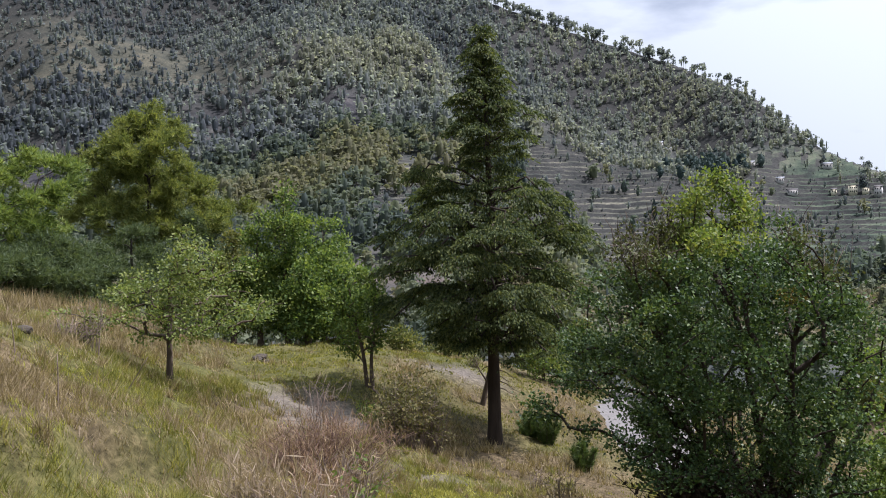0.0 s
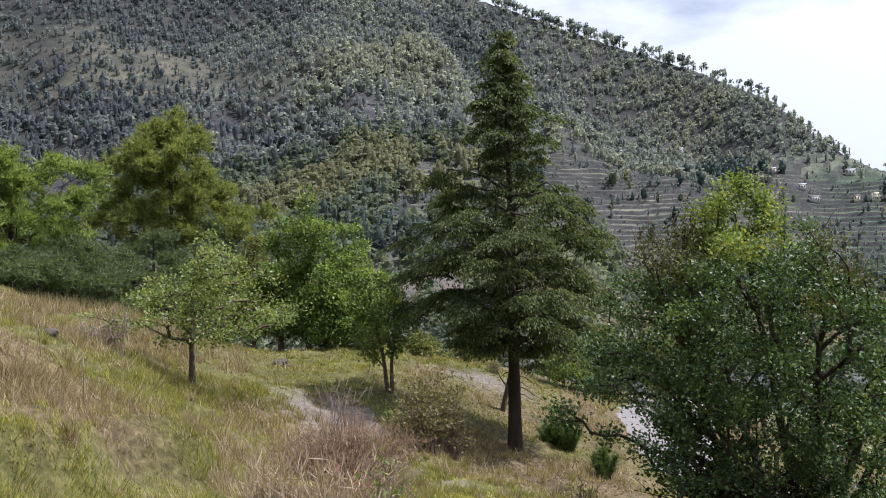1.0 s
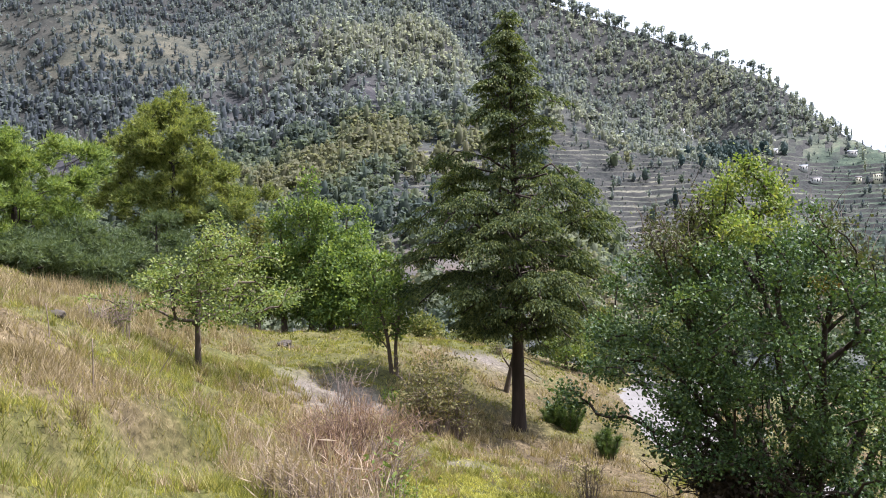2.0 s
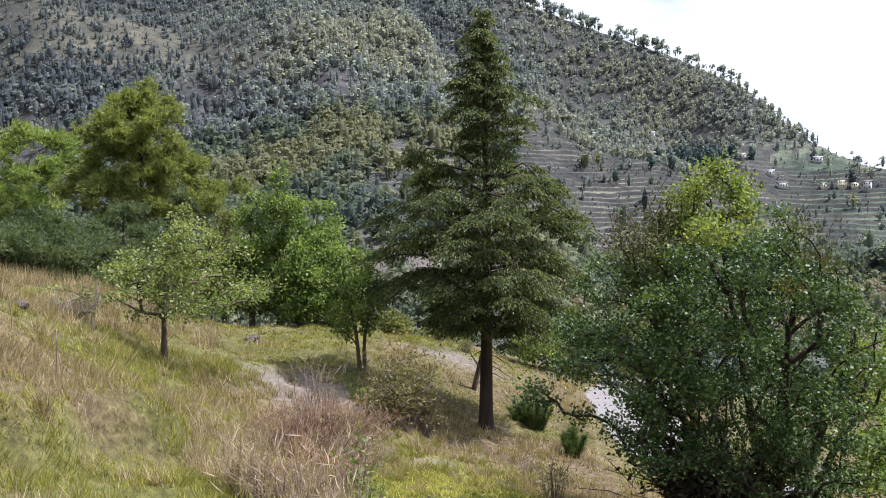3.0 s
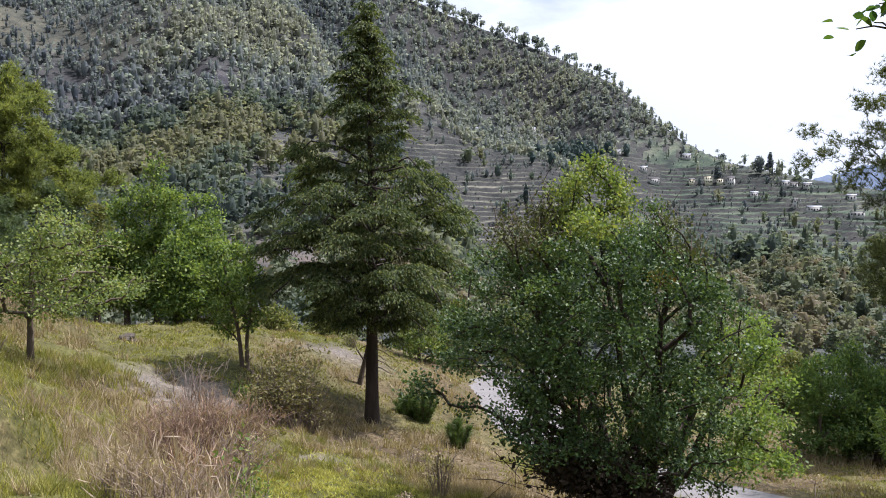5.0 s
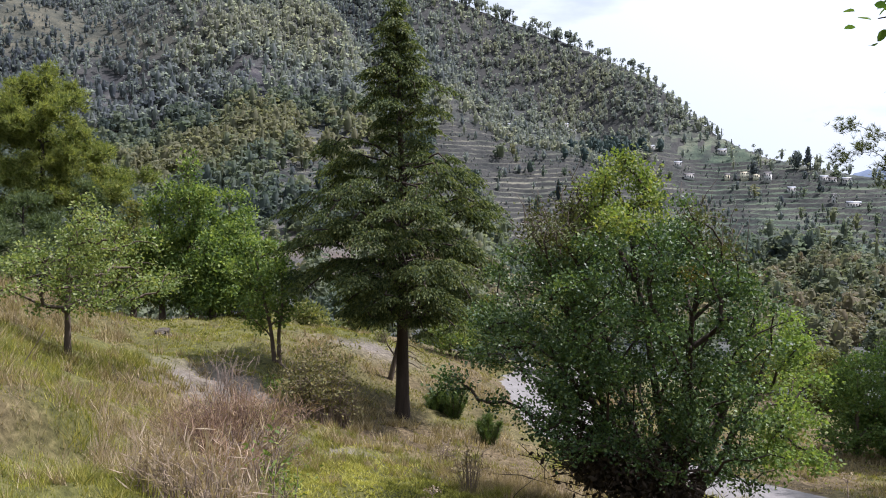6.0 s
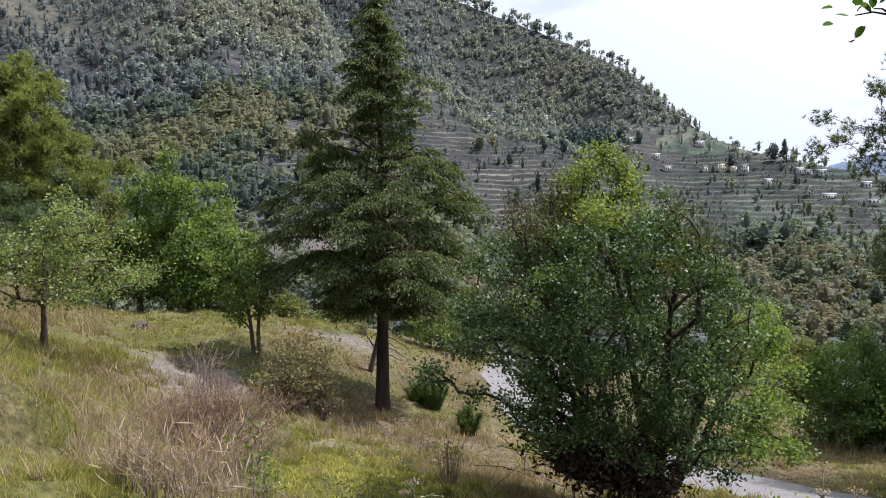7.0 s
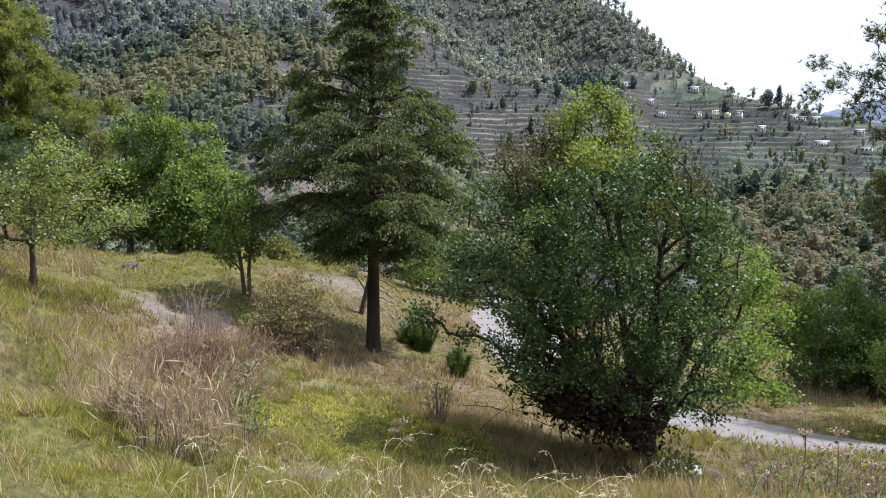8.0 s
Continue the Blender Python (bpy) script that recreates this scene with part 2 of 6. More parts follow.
# Far, hill and valley pine: distance haze put into the colours as pale blue.
HAZY_FAR_PINE = leaf_material("hazy_far_pine_foliage", ((0.05, (0.106, 0.122, 0.142)), (0.3, (0.166, 0.187, 0.202)), (0.5, (0.208, 0.229, 0.232)), (0.75, (0.236, 0.254, 0.234)), (1.0, (0.255, 0.258, 0.215))), 0.6, 0.9, 0.5, True)
HAZY_HILL_PINE = leaf_material("hazy_hill_pine_foliage", ((0.05, (0.046, 0.062, 0.064)), (0.35, (0.088, 0.113, 0.102)), (0.6, (0.13, 0.156, 0.118)), (0.8, (0.163, 0.18, 0.118)), (1.0, (0.192, 0.185, 0.115))), 0.5, 0.9, 0.5, True)
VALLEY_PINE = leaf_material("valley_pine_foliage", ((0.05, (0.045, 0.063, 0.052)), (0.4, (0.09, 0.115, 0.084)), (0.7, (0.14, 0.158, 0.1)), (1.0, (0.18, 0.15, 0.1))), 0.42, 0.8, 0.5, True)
NEEDLE_DARK = leaf_material("dark_pine_needle", ((0.15, (0.03, 0.045, 0.02)), (0.5, (0.068, 0.088, 0.034)), (0.9, (0.135, 0.15, 0.056))), 0.3, 0.6, 0.5)
GROVE = leaf_material("dark_grove_foliage", ((0.05, (0.03, 0.05, 0.05)), (0.5, (0.05, 0.075, 0.07)), (1.0, (0.075, 0.1, 0.09))), 0.2, 0.8, 0.5, True)
SHRUB_LEAF = leaf_material("yellow_olive_leaf", ((0.1, (0.05, 0.058, 0.024)), (0.5, (0.125, 0.122, 0.05)), (0.9, (0.25, 0.215, 0.1))), 0.35, 0.6)
OVERHANG = leaf_material("overhanging_leaf", ((0.15, (0.03, 0.07, 0.016)), (0.5, (0.05, 0.11, 0.024)), (0.9, (0.09, 0.15, 0.03))), 0.3, 0.5)


# ---------------------------------------------------------------- mesh tools
class Buf:
    """Collects vertices and faces in arrays and links them as one mesh."""

    def __init__(self):
        self.v, self.f, self.t, self.n = [], [], [], 0

    def add(self, verts, faces, tone=None):
        verts = np.asarray(verts, float).reshape(-1, 3)
        self.v.append(verts)
        self.f.append(np.asarray(faces, np.int64) + self.n)
        if tone is not None:
            self.t.append(np.broadcast_to(np.asarray(tone, float), (len(verts),)))
        self.n += len(verts)

    def mesh(self, name, mat, smooth=False):
        v = np.concatenate(self.v)
        sizes = np.concatenate([np.full(len(f), f.shape[1]) for f in self.f])
        loops = np.concatenate([f.ravel() for f in self.f])
        me = bpy.data.meshes.new(name)
        me.vertices.add(len(v))
        me.vertices.foreach_set("co", v.astype(np.float32).ravel())
        me.loops.add(len(loops))
        me.loops.foreach_set("vertex_index", loops.astype(np.int32))
        me.polygons.add(len(sizes))
        starts = np.concatenate([[0], np.cumsum(sizes)[:-1]])
        me.polygons.foreach_set("loop_start", starts.astype(np.int32))
        me.update(calc_edges=True)
        if smooth:
            me.polygons.foreach_set("use_smooth", np.ones(len(sizes), bool))
        if self.t:
            a = me.attributes.new("tone", "FLOAT", "POINT")
            a.data.foreach_set("value", np.concatenate(self.t).astype(np.float32))
        me.materials.append(mat)
        me.validate()
        return me


def part(name, buf, mat, parent, label="", smooth=False):
    ob = new(name, buf.mesh(name, mat, smooth))
    ob.parent = parent
    return tagged(ob, label)


def thing(name, place, label, category, group="", turn=0.0):
    ob = new(name)
    ob.empty_display_size = 0.2
    ob.matrix_world = Matrix.Translation(place) @ Matrix.Rotation(turn, 4, "Z")
    return tagged(ob, label, category, group)


def unit(a):
    return a / np.maximum(np.linalg.norm(a, axis=-1, keepdims=True), 1e-9)


def tube(buf, path, radii, sides=6, tone=None):
    path, radii = np.asarray(path, float), np.asarray(radii, float)
    n = len(path)
    way = unit(np.gradient(path, axis=0))
    side = unit(np.cross(way, np.where(np.abs(way[:, 2:]) > 0.9, [1.0, 0, 0], [0, 0, 1.0])))
    over = np.cross(side, way)
    a = np.arange(sides) * 2 * np.pi / sides
    ring = side[:, None] * np.cos(a)[None, :, None] + over[:, None] * np.sin(a)[None, :, None]
    v = path[:, None] + ring * radii[:, None, None]
    i = np.arange(n - 1)[:, None] * sides
    j = np.arange(sides)[None]
    k = (j + 1) % sides
    f = np.stack([i + j, i + k, i + k + sides, i + j + sides], -1).reshape(-1, 4)
    buf.add(v.reshape(-1, 3), f, tone)
    buf.f.append(np.array([[*range(buf.n - sides, buf.n)]]))


def kites(buf, rng, at, size, wide=0.5, way=None, loose=1.0, tone=None, flat=0.0):
    """Leaves: one kite each at the points at, turned at random, or along way where it is given."""
    n = len(at)
    d = rng.normal(size=(n, 3))
    if way is not None:
        d = d * loose + way
    d = unit(d)
    s = unit(np.cross(d, rng.normal(size=(n, 3)) + np.array([0, 0, flat])))
    up = np.cross(s, d)
    L = (size * rng.uniform(0.65, 1.3, n))[:, None]
    fold = up * L * rng.uniform(-0.12, 0.12, (n, 1))
    v = np.stack([at, at + d * L * 0.45 + s * L * wide * 0.5 + fold, at + d * L, at + d * L * 0.45 - s * L * wide * 0.5 + fold], 1)
    buf.add(v.reshape(-1, 3), np.arange(4 * n).reshape(n, 4), None if tone is None else np.repeat(tone, 4))


def tufts(buf, rng, at, length, needles=12, width=0.012, way=None, spread=0.8, tone=None):
    """Needle tufts: thin blades that fan out from each point."""
    n = len(at)
    base = unit(way) if way is not None else np.tile([0, 0, 1.0], (n, 1))
    d = unit(base[:, None] + rng.normal(size=(n, needles, 3)) * spread).reshape(-1, 3)
    p = np.repeat(at, needles, 0)
    m = len(p)
    s = unit(np.cross(d, rng.normal(size=(m, 3)))) * width * 0.5
    L = (length * rng.uniform(0.6, 1.2, m))[:, None]
    v = np.stack([p - s, p + s, p + d * L - [0, 0, 0.08] * L], 1)
    buf.add(v.reshape(-1, 3), np.arange(3 * m).reshape(m, 3), tone)


def smooth(a, b, x):
    t = np.clip((x - a) / (b - a), 0, 1)
    return t * t * (3 - 2 * t)


def waves(x, y, seed, octaves=4, gain=0.5):
    """Smooth noise over the plan, about -1 to 1, from crossing sines."""
    rng = np.random.default_rng(seed)
    total, amp, k = np.zeros_like(x), 1.0, 1.0
    for _ in range(octaves):
        for _ in range(3):
            a, p = rng.uniform(0, 2 * np.pi), rng.uniform(0, 2 * np.pi)
            u = x * math.cos(a) + y * math.sin(a)
            w = -x * math.sin(a) + y * math.cos(a)
            total = total + amp * 0.45 * np.sin(u * k + p + 1.3 * np.sin(w * k * 0.7 + p * 2))
        amp, k = amp * gain, k * 2.1
    return total


# ---------------------------------------------------------------- the lie of the land
RIDGE_AZ = (-180, -60, -30, -5, 3.1, 9.2, 15.8, 20.2, 22.4, 24.6, 27.7, 32.5, 38, 50, 80, 180)
RIDGE_EL = (14, 22, 23, 18, 15.5, 13.2, 10.8, 8.75, 6.65, 4.95, 3.55, 2.45, 1.5, 1.0, 3, 10)
RIDGE_R = (900, 1400, 1350, 1200, 1120, 1080, 1030, 960, 925, 880, 800, 740, 720, 720, 800, 900)


def near_land(x, y):
    x, y = np.clip(x, -16, 24), np.clip(y, -9, 31)
    u, v = x / 10, y / 10
    z = (-1.61 - 1.773 * u - 1.966 * v + 1.388 * u * u - 0.424 * u * v - 0.206 * v * v
         - 0.209 * u ** 3 - 0.27 * u * u * v + 0.179 * u * v * v + 0.117 * v ** 3)
    for cx, cy, s, a in ((-7.5, 13, 3.2, 0.976), (-8.5, 17.5, 2.6, 0.141), (-6, 25, 5, 0.915), (1.5, 22, 2.5, -0.354), (0.5, 27, 4, 1.736),
                         (-2.4, 13.4, 1.6, -0.35), (3.6, 6.6, 1.8, 0.42), (-1.9, 20.9, 1.2, 0.35), (-0.5, 16.5, 1.5, 0.2), (-6, 18, 1.2, -0.15), (-8.6, 21.2, 2.0, 0.6), (-4.1, 17.3, 0.8, 0.16), (9.6, 10.6, 1.5, 0.4)):
        z = z + a * np.exp(-((x - cx) ** 2 + (y - cy) ** 2) / (2 * s * s))
    # a low broken bank on the left
    z = z + 0.5 * (smooth(-0.2, 0.2, -(x + 3.95 - 0.2 * (y - 8) + 0.16 * np.sin(y * 2.9))) - 0.5) * smooth(6, 7.5, y) * (1 - smooth(10.5, 12.0, y))
    # the level lawn with its low bank
    edge = smooth(0, 0.5, y - 20.6 - 0.25 * np.sin(x * 1.7) + 0.18 * (x + 4)) * smooth(0, 1.2, -1.6 - x) * smooth(0, 1.8, x + 8.4 - 0.35 * (y - 21))
    z = z * (1 - edge) + edge * (-3.62 - 0.02 * (x + 6))
    return z


def road_near(x, y):
    knots = ((18, -2), (14, 5), (11.2, 10.5), (9.6, 14.8), (8.2, 18.3), (6.2, 23.3), (6.6, 28.0), (8.2, 33))
    d = np.full_like(x, 99.0)
    for (ax, ay), (bx, by) in zip(knots, knots[1:]):
        t = np.clip(((x - ax) * (bx - ax) + (y - ay) * (by - ay)) / ((bx - ax) ** 2 + (by - ay) ** 2), 0, 1)
        d = np.minimum(d, np.hypot(x - ax - t * (bx - ax), y - ay - t * (by - ay)))
    return d


def land(x, y):
    x, y = np.asarray(x, float), np.asarray(y, float)
    r = np.hypot(x, y)
    az = np.degrees(np.arctan2(x, y))
    el = np.interp(az, RIDGE_AZ, RIDGE_EL)
    rr = np.interp(az, RIDGE_AZ, RIDGE_R)
    foot = 250.0
    s = np.clip((r - foot) / (rr - foot), 0, 1)
    crest = waves(az / 6.5 + s * 1.2, s * 2.2, 5, 3)
    field = fields(x, y, az, s)
    brow = az - (-3.3 + 20 * (0.83 - s))
    lit_spur = 1.3 * np.exp(-np.where(brow < 0, brow / 4.5, brow / 1.3) ** 2) * smooth(0.3, 0.5, s)
    spur = (2.1 * crest - 1.6 * np.abs(waves(az / 4.0 + s * 2.5, s * 3.0, 15, 2))) * np.sin(np.pi * np.clip(s, 0, 1)) * (1 - 0.6 * field) + lit_spur + waves(x / 60, y / 60, 8, 3) * 0.35 * (1 - 0.85 * field) * smooth(0, 0.15, s) * (1 - smooth(0.9, 1, s))
    e = -8.6 + (el + 8.6) * s ** 0.92 + spur * smooth(0.02, 0.2, s) * (1 - smooth(0.8, 1.0, s))
    hill = r * np.tan(np.radians(e))
    # stepped fields
    step = 3.9
    q = (hill + 1.6 * waves(x / 70, y / 70, 12, 2) + 1.1 * waves(x / 16, y / 16, 13, 2)) / step
    w = np.floor(q) + smooth(0.66, 1.0, q - np.floor(q))
    hill = hill + 0.8 * field * step * (w - q)
    hill = np.where(r > rr, hill - 0.33 * np.minimum(r - rr, 900), hill)
    drop = np.interp(r, (0, 34, 60, 120, 190, foot), (-4, -6, -14, -34, -54, foot * math.tan(radians(-8.6))))
    front = np.where(r < foot, drop, hill)
    rear = 0.32 * np.minimum(r, 900) + 3 * waves(x / 60, y / 60, 3, 3)
    behind = smooth(70, 120, np.abs(az))
    far = front * (1 - behind) + rear * behind
    keep = 1 - smooth(30, 52, r)
    rough = (waves(x * 1.1, y * 1.1, 21, 4) * 0.08 + waves(x * 4.3, y * 4.3, 22, 3) * 0.05) * smooth(2, 6, r) * (0.08 + 0.92 * smooth(1.7, 2.6, road_near(x, y)))
    return near_land(x, y) * keep + far * (1 - keep) + rough * keep


def fields(x, y, az, s):
    """Where the far slope is cut into steps: 0 to 1."""
    az = az + 1.1 * waves(x / 45, y / 45, 91, 3)
    s = s + 0.018 * waves(x / 50, y / 50, 92, 3)
    a = smooth(2.5, 6.5, az) * (1 - smooth(19, 22, az)) * smooth(0.29, 0.37, s) * (1 - smooth(0.64, 0.74, s))
    lid = np.interp(az, (18, 20, 22, 24, 26, 40), (0.60, 0.66, 0.78, 0.9, 0.95, 0.96))
    b = smooth(18, 21, az) * (1 - smooth(38, 42, az)) * smooth(0.34, 0.42, s) * (1 - smooth(lid, lid + 0.06, s))
    c = smooth(-6, -3, az) * (1 - smooth(3, 6, az)) * smooth(0.2, 0.26, s) * (1 - smooth(0.42, 0.47, s)) * 0.7
    return np.clip(a + b + c, 0, 1)


def meadow_at(az, s):
    """The bare brown shoulder on the upper slope."""
    return (1 - smooth(-13, -8, az)) * smooth(0.585, 0.63, s) * (1 - smooth(0.70, 0.75, s))


def crag_at(az, s):
    """Dark rock steps below the shoulder."""
    return np.clip(np.exp(-((az + 15.6) / 2.4) ** 2 - ((s - 0.545) / 0.05) ** 2) + np.exp(-((az + 25.0) / 3.6) ** 2 - ((s - 0.48) / 0.045) ** 2)
                   + np.exp(-((az + 6.5) / 1.3) ** 2 - ((s - 0.55) / 0.035) ** 2), 0, 1)


def spot(az, r, sink=0.05):
    x, y = r * math.sin(radians(az)), r * math.cos(radians(az))
    return Vector((x, y, float(land(x, y)) - sink))


def far_spot(az, el, start=260.0):
    """Where the far slope shows at that bearing and height."""
    r = np.arange(start, 1300, 2.0)
    x, y = r * math.sin(radians(az)), r * math.cos(radians(az))
    z = land(x, y)
    k = int(np.argmax(z / r >= math.tan(radians(el))))
    return Vector((x[k], y[k], z[k]))


# ---------------------------------------------------------------- ground sheet
def gravel_at(x, y):
    lane = np.exp(-(((x + 2.8 + 0.25 * (y - 18)) / 1.45) ** 2 + ((y - 18.5) / 2.1) ** 2) ** 2)
    trail = np.exp(-((x - 0.2 + 0.9 * (y - 15.0)) / 0.75) ** 4 - ((y - 15.0 + 0.35 * x) / 0.28) ** 4)
    shelf = np.exp(-(((x - 0.4) / 1.6) ** 2 + ((y - 25.5) / 0.8) ** 2) ** 2) * 0.8
    bare = np.exp(-(((x - 0.1) / 0.7) ** 2 + ((y - 8.6) / 0.35) ** 2) ** 2) * 0.6
    return np.clip((lane * 1.1 + shelf) * (0.85 + 0.25 * waves(x * 1.6, y * 1.6, 41, 4, 0.6)) + trail + bare, 0, 1)


def green_at(x, y):
    lawn = smooth(20.3, 21.3, y + 0.18 * (x + 4)) * smooth(1.0, 2.2, -x) * smooth(0, 1.8, x + 8.4 - 0.35 * (y - 21))
    g = 0.42 + 0.58 * waves(x / 1.3, y / 1.3, 31, 5, 0.6)
    for cx, cy, sx, sy, a in ((-2.6, 8.0, 1.6, 1.8, 0.75), (0.9, 12.0, 2.0, 2.4, 0.85), (0.0, 6.5, 3.0, 1.6, 0.5), (-4.4, 17.5, 2.4, 1.6, 0.35),
                              (5.0, 10.5, 2.2, 2.0, 0.1), (2.0, 9.6, 1.7, 1.3, 0.6), (3.2, 13.0, 1.0, 1.8, -0.5), (-3.4, 7.4, 2.0, 1.2, 0.5), (0.2, 11.8, 1.6, 2.2, 0.7), (6.5, 22.0, 2.0, 2.0, 0.35), (-4.2, 8.8, 0.7, 1.8, -0.8), (1.2, 18.5, 1.8, 2.2, -0.40),
                              (-2.0, 13.6, 1.3, 1.6, -0.5), (-4.2, 11.8, 1.3, 2.4, 0.55), (-5.2, 15.5, 1.6, 1.8, 0.35), (-6.6, 13.0, 1.2, 1.2, -0.5), (3.6, 15.8, 1.6, 2.6, -0.55), (14.5, 21.0, 5, 3.0, -0.25), (-1.6, 10.6, 1.0, 1.6, -0.6)):
        g = g + a * np.exp(-((x - cx) / sx) ** 2 - ((y - cy) / sy) ** 2)
    return np.clip(g * (1 - lawn) + lawn * (0.82 + 0.15 * waves(x, y, 33, 3)), 0, 1)


def build_ground():
    rings = np.concatenate([[0.15], np.geomspace(0.5, 40, 230), np.geomspace(42, 255, 42), np.arange(262, 430, 4.0),
                            np.arange(430, 800, 2.0), np.arange(800, 1400, 9.0), np.geomspace(1430, 4600, 14)])
    az = np.radians(np.concatenate([np.arange(-180, -36, 3.0), np.arange(-36, 48, 0.42), np.arange(48, 180, 3.0)]))
    R, A = np.meshgrid(rings, az, indexing="ij")
    x, y = R * np.sin(A), R * np.cos(A)
    z = land(x, y)
    n, m = R.shape
    i, j = np.arange(n - 1)[:, None] * m, np.arange(m)[None]
    k = (j + 1) % m
    f = np.stack([i + j, i + m + j, i + m + k, i + k], -1).reshape(-1, 4)
    buf = Buf()
    buf.add(np.stack([x, y, z], -1).reshape(-1, 3), f)
    buf.f.append(np.arange(m)[None])
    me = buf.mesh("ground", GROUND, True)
    s = np.clip((R - 250) / (np.interp(np.degrees(A), RIDGE_AZ, RIDGE_R) - 250), 0, 1)
    deg = np.degrees(A)
    fresh = fields(x, y, deg, s) * smooth(19, 24, deg)
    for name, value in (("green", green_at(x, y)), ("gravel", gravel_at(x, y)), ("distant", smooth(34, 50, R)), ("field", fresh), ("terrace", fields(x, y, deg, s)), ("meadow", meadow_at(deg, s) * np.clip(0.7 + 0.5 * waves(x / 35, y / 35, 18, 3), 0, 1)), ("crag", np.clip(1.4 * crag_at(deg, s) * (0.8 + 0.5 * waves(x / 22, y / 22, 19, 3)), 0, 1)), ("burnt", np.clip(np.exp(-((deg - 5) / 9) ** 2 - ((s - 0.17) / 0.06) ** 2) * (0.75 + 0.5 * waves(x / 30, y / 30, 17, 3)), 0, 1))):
        a = me.attributes.new(name, "FLOAT", "POINT")
        a.data.foreach_set("value", np.ascontiguousarray(value, dtype=np.float32).ravel())
    return tagged(new("ground", me), "sloping hill pasture of dry and green grass running into a wooded valley side", "ground", kind="structure")


build_ground()


def build_road():
    """A pale gravel track that bends round the shelf below the tree."""
    knots = np.array([(18, -2), (14, 5), (11.2, 10.5), (9.6, 14.8), (8.2, 18.3), (6.2, 23.3), (6.6, 28.0), (8.2, 33), (11, 42)], float)
    t = np.linspace(0, len(knots) - 1, 120)
    line = np.stack([np.interp(t, range(len(knots)), knots[:, c]) for c in (0, 1)], 1)
    for _ in range(12):
        line[1:-1] = (line[:-2] + 2 * line[1:-1] + line[2:]) / 4
    way = unit(np.gradient(line, axis=0))
    side = np.stack([way[:, 1], -way[:, 0]], 1)
    w = np.linspace(-1, 1, 9)
    half = 1.75 + 0.12 * waves(t * 2, t, 4, 2)
    p = line[:, None] + side[:, None] * (w[None, :, None] * half[:, None, None])
    z = land(p[..., 0], p[..., 1]) + 0.035 * (1 - np.abs(w[None]) ** 4) - 0.01 - 0.02 * np.exp(-((np.abs(w[None]) - 0.5) / 0.16) ** 2)
    n, m = z.shape
    i, j = np.arange(n - 1)[:, None] * m, np.arange(m - 1)[None]
    buf = Buf()
    buf.add(np.concatenate([p, z[..., None]], -1).reshape(-1, 3), np.stack([i + j, i + j + 1, i + j + 1 + m, i + j + m], -1).reshape(-1, 4))
    tagged(new("road", buf.mesh("road", GRAVEL, True)), "pale grey gravel track bending below the pasture", "road", kind="structure")


build_road()


def build_distance():
    """The mountain across the far valley, with haze put in as blue colour and glow."""
    az = np.radians(np.arange(28, 62, 0.25))
    deg = np.degrees(az)
    top = np.interp(deg, (28, 31.5, 33.5, 35.5, 38, 42, 48, 62), (0.5, 2.2, 2.75, 3.35, 3.6, 4.4, 5.2, 6)) + 0.07 * np.sin(deg * 3.1) + 0.05 * np.sin(deg * 9.7)
    rows = []
    for f, r in ((0, 2600), (0.25, 2750), (0.5, 2900), (0.75, 3050), (1, 3200)):
        e = np.radians(-3 + (top + 3) * f + (0.12 * np.sin(deg * 2.3 + f * 5) if 0 < f < 1 else 0))
        rows.append(np.stack([r * np.sin(az), r * np.cos(az), r * np.tan(e)], 1))
    v = np.stack(rows)
    n, m = v.shape[:2]
    i, j = np.arange(n - 1)[:, None] * m, np.arange(m - 1)[None]
    buf = Buf()
    buf.add(v.reshape(-1, 3), np.stack([i + j, i + j + 1, i + j + 1 + m, i + j + m], -1).reshape(-1, 4))
    mat, nodes, links, end = material("blue_haze_glow")
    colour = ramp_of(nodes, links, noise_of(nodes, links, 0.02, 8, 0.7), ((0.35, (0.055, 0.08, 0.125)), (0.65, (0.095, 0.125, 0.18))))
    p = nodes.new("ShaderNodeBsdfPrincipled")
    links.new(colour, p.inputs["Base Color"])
    # Emission in the same blue adds the pale veil of haze.
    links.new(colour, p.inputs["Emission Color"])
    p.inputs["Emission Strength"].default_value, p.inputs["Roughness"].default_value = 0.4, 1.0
    links.new(p.outputs[0], end.inputs["Surface"])
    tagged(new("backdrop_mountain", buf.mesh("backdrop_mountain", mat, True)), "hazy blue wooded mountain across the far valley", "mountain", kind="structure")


build_distance()


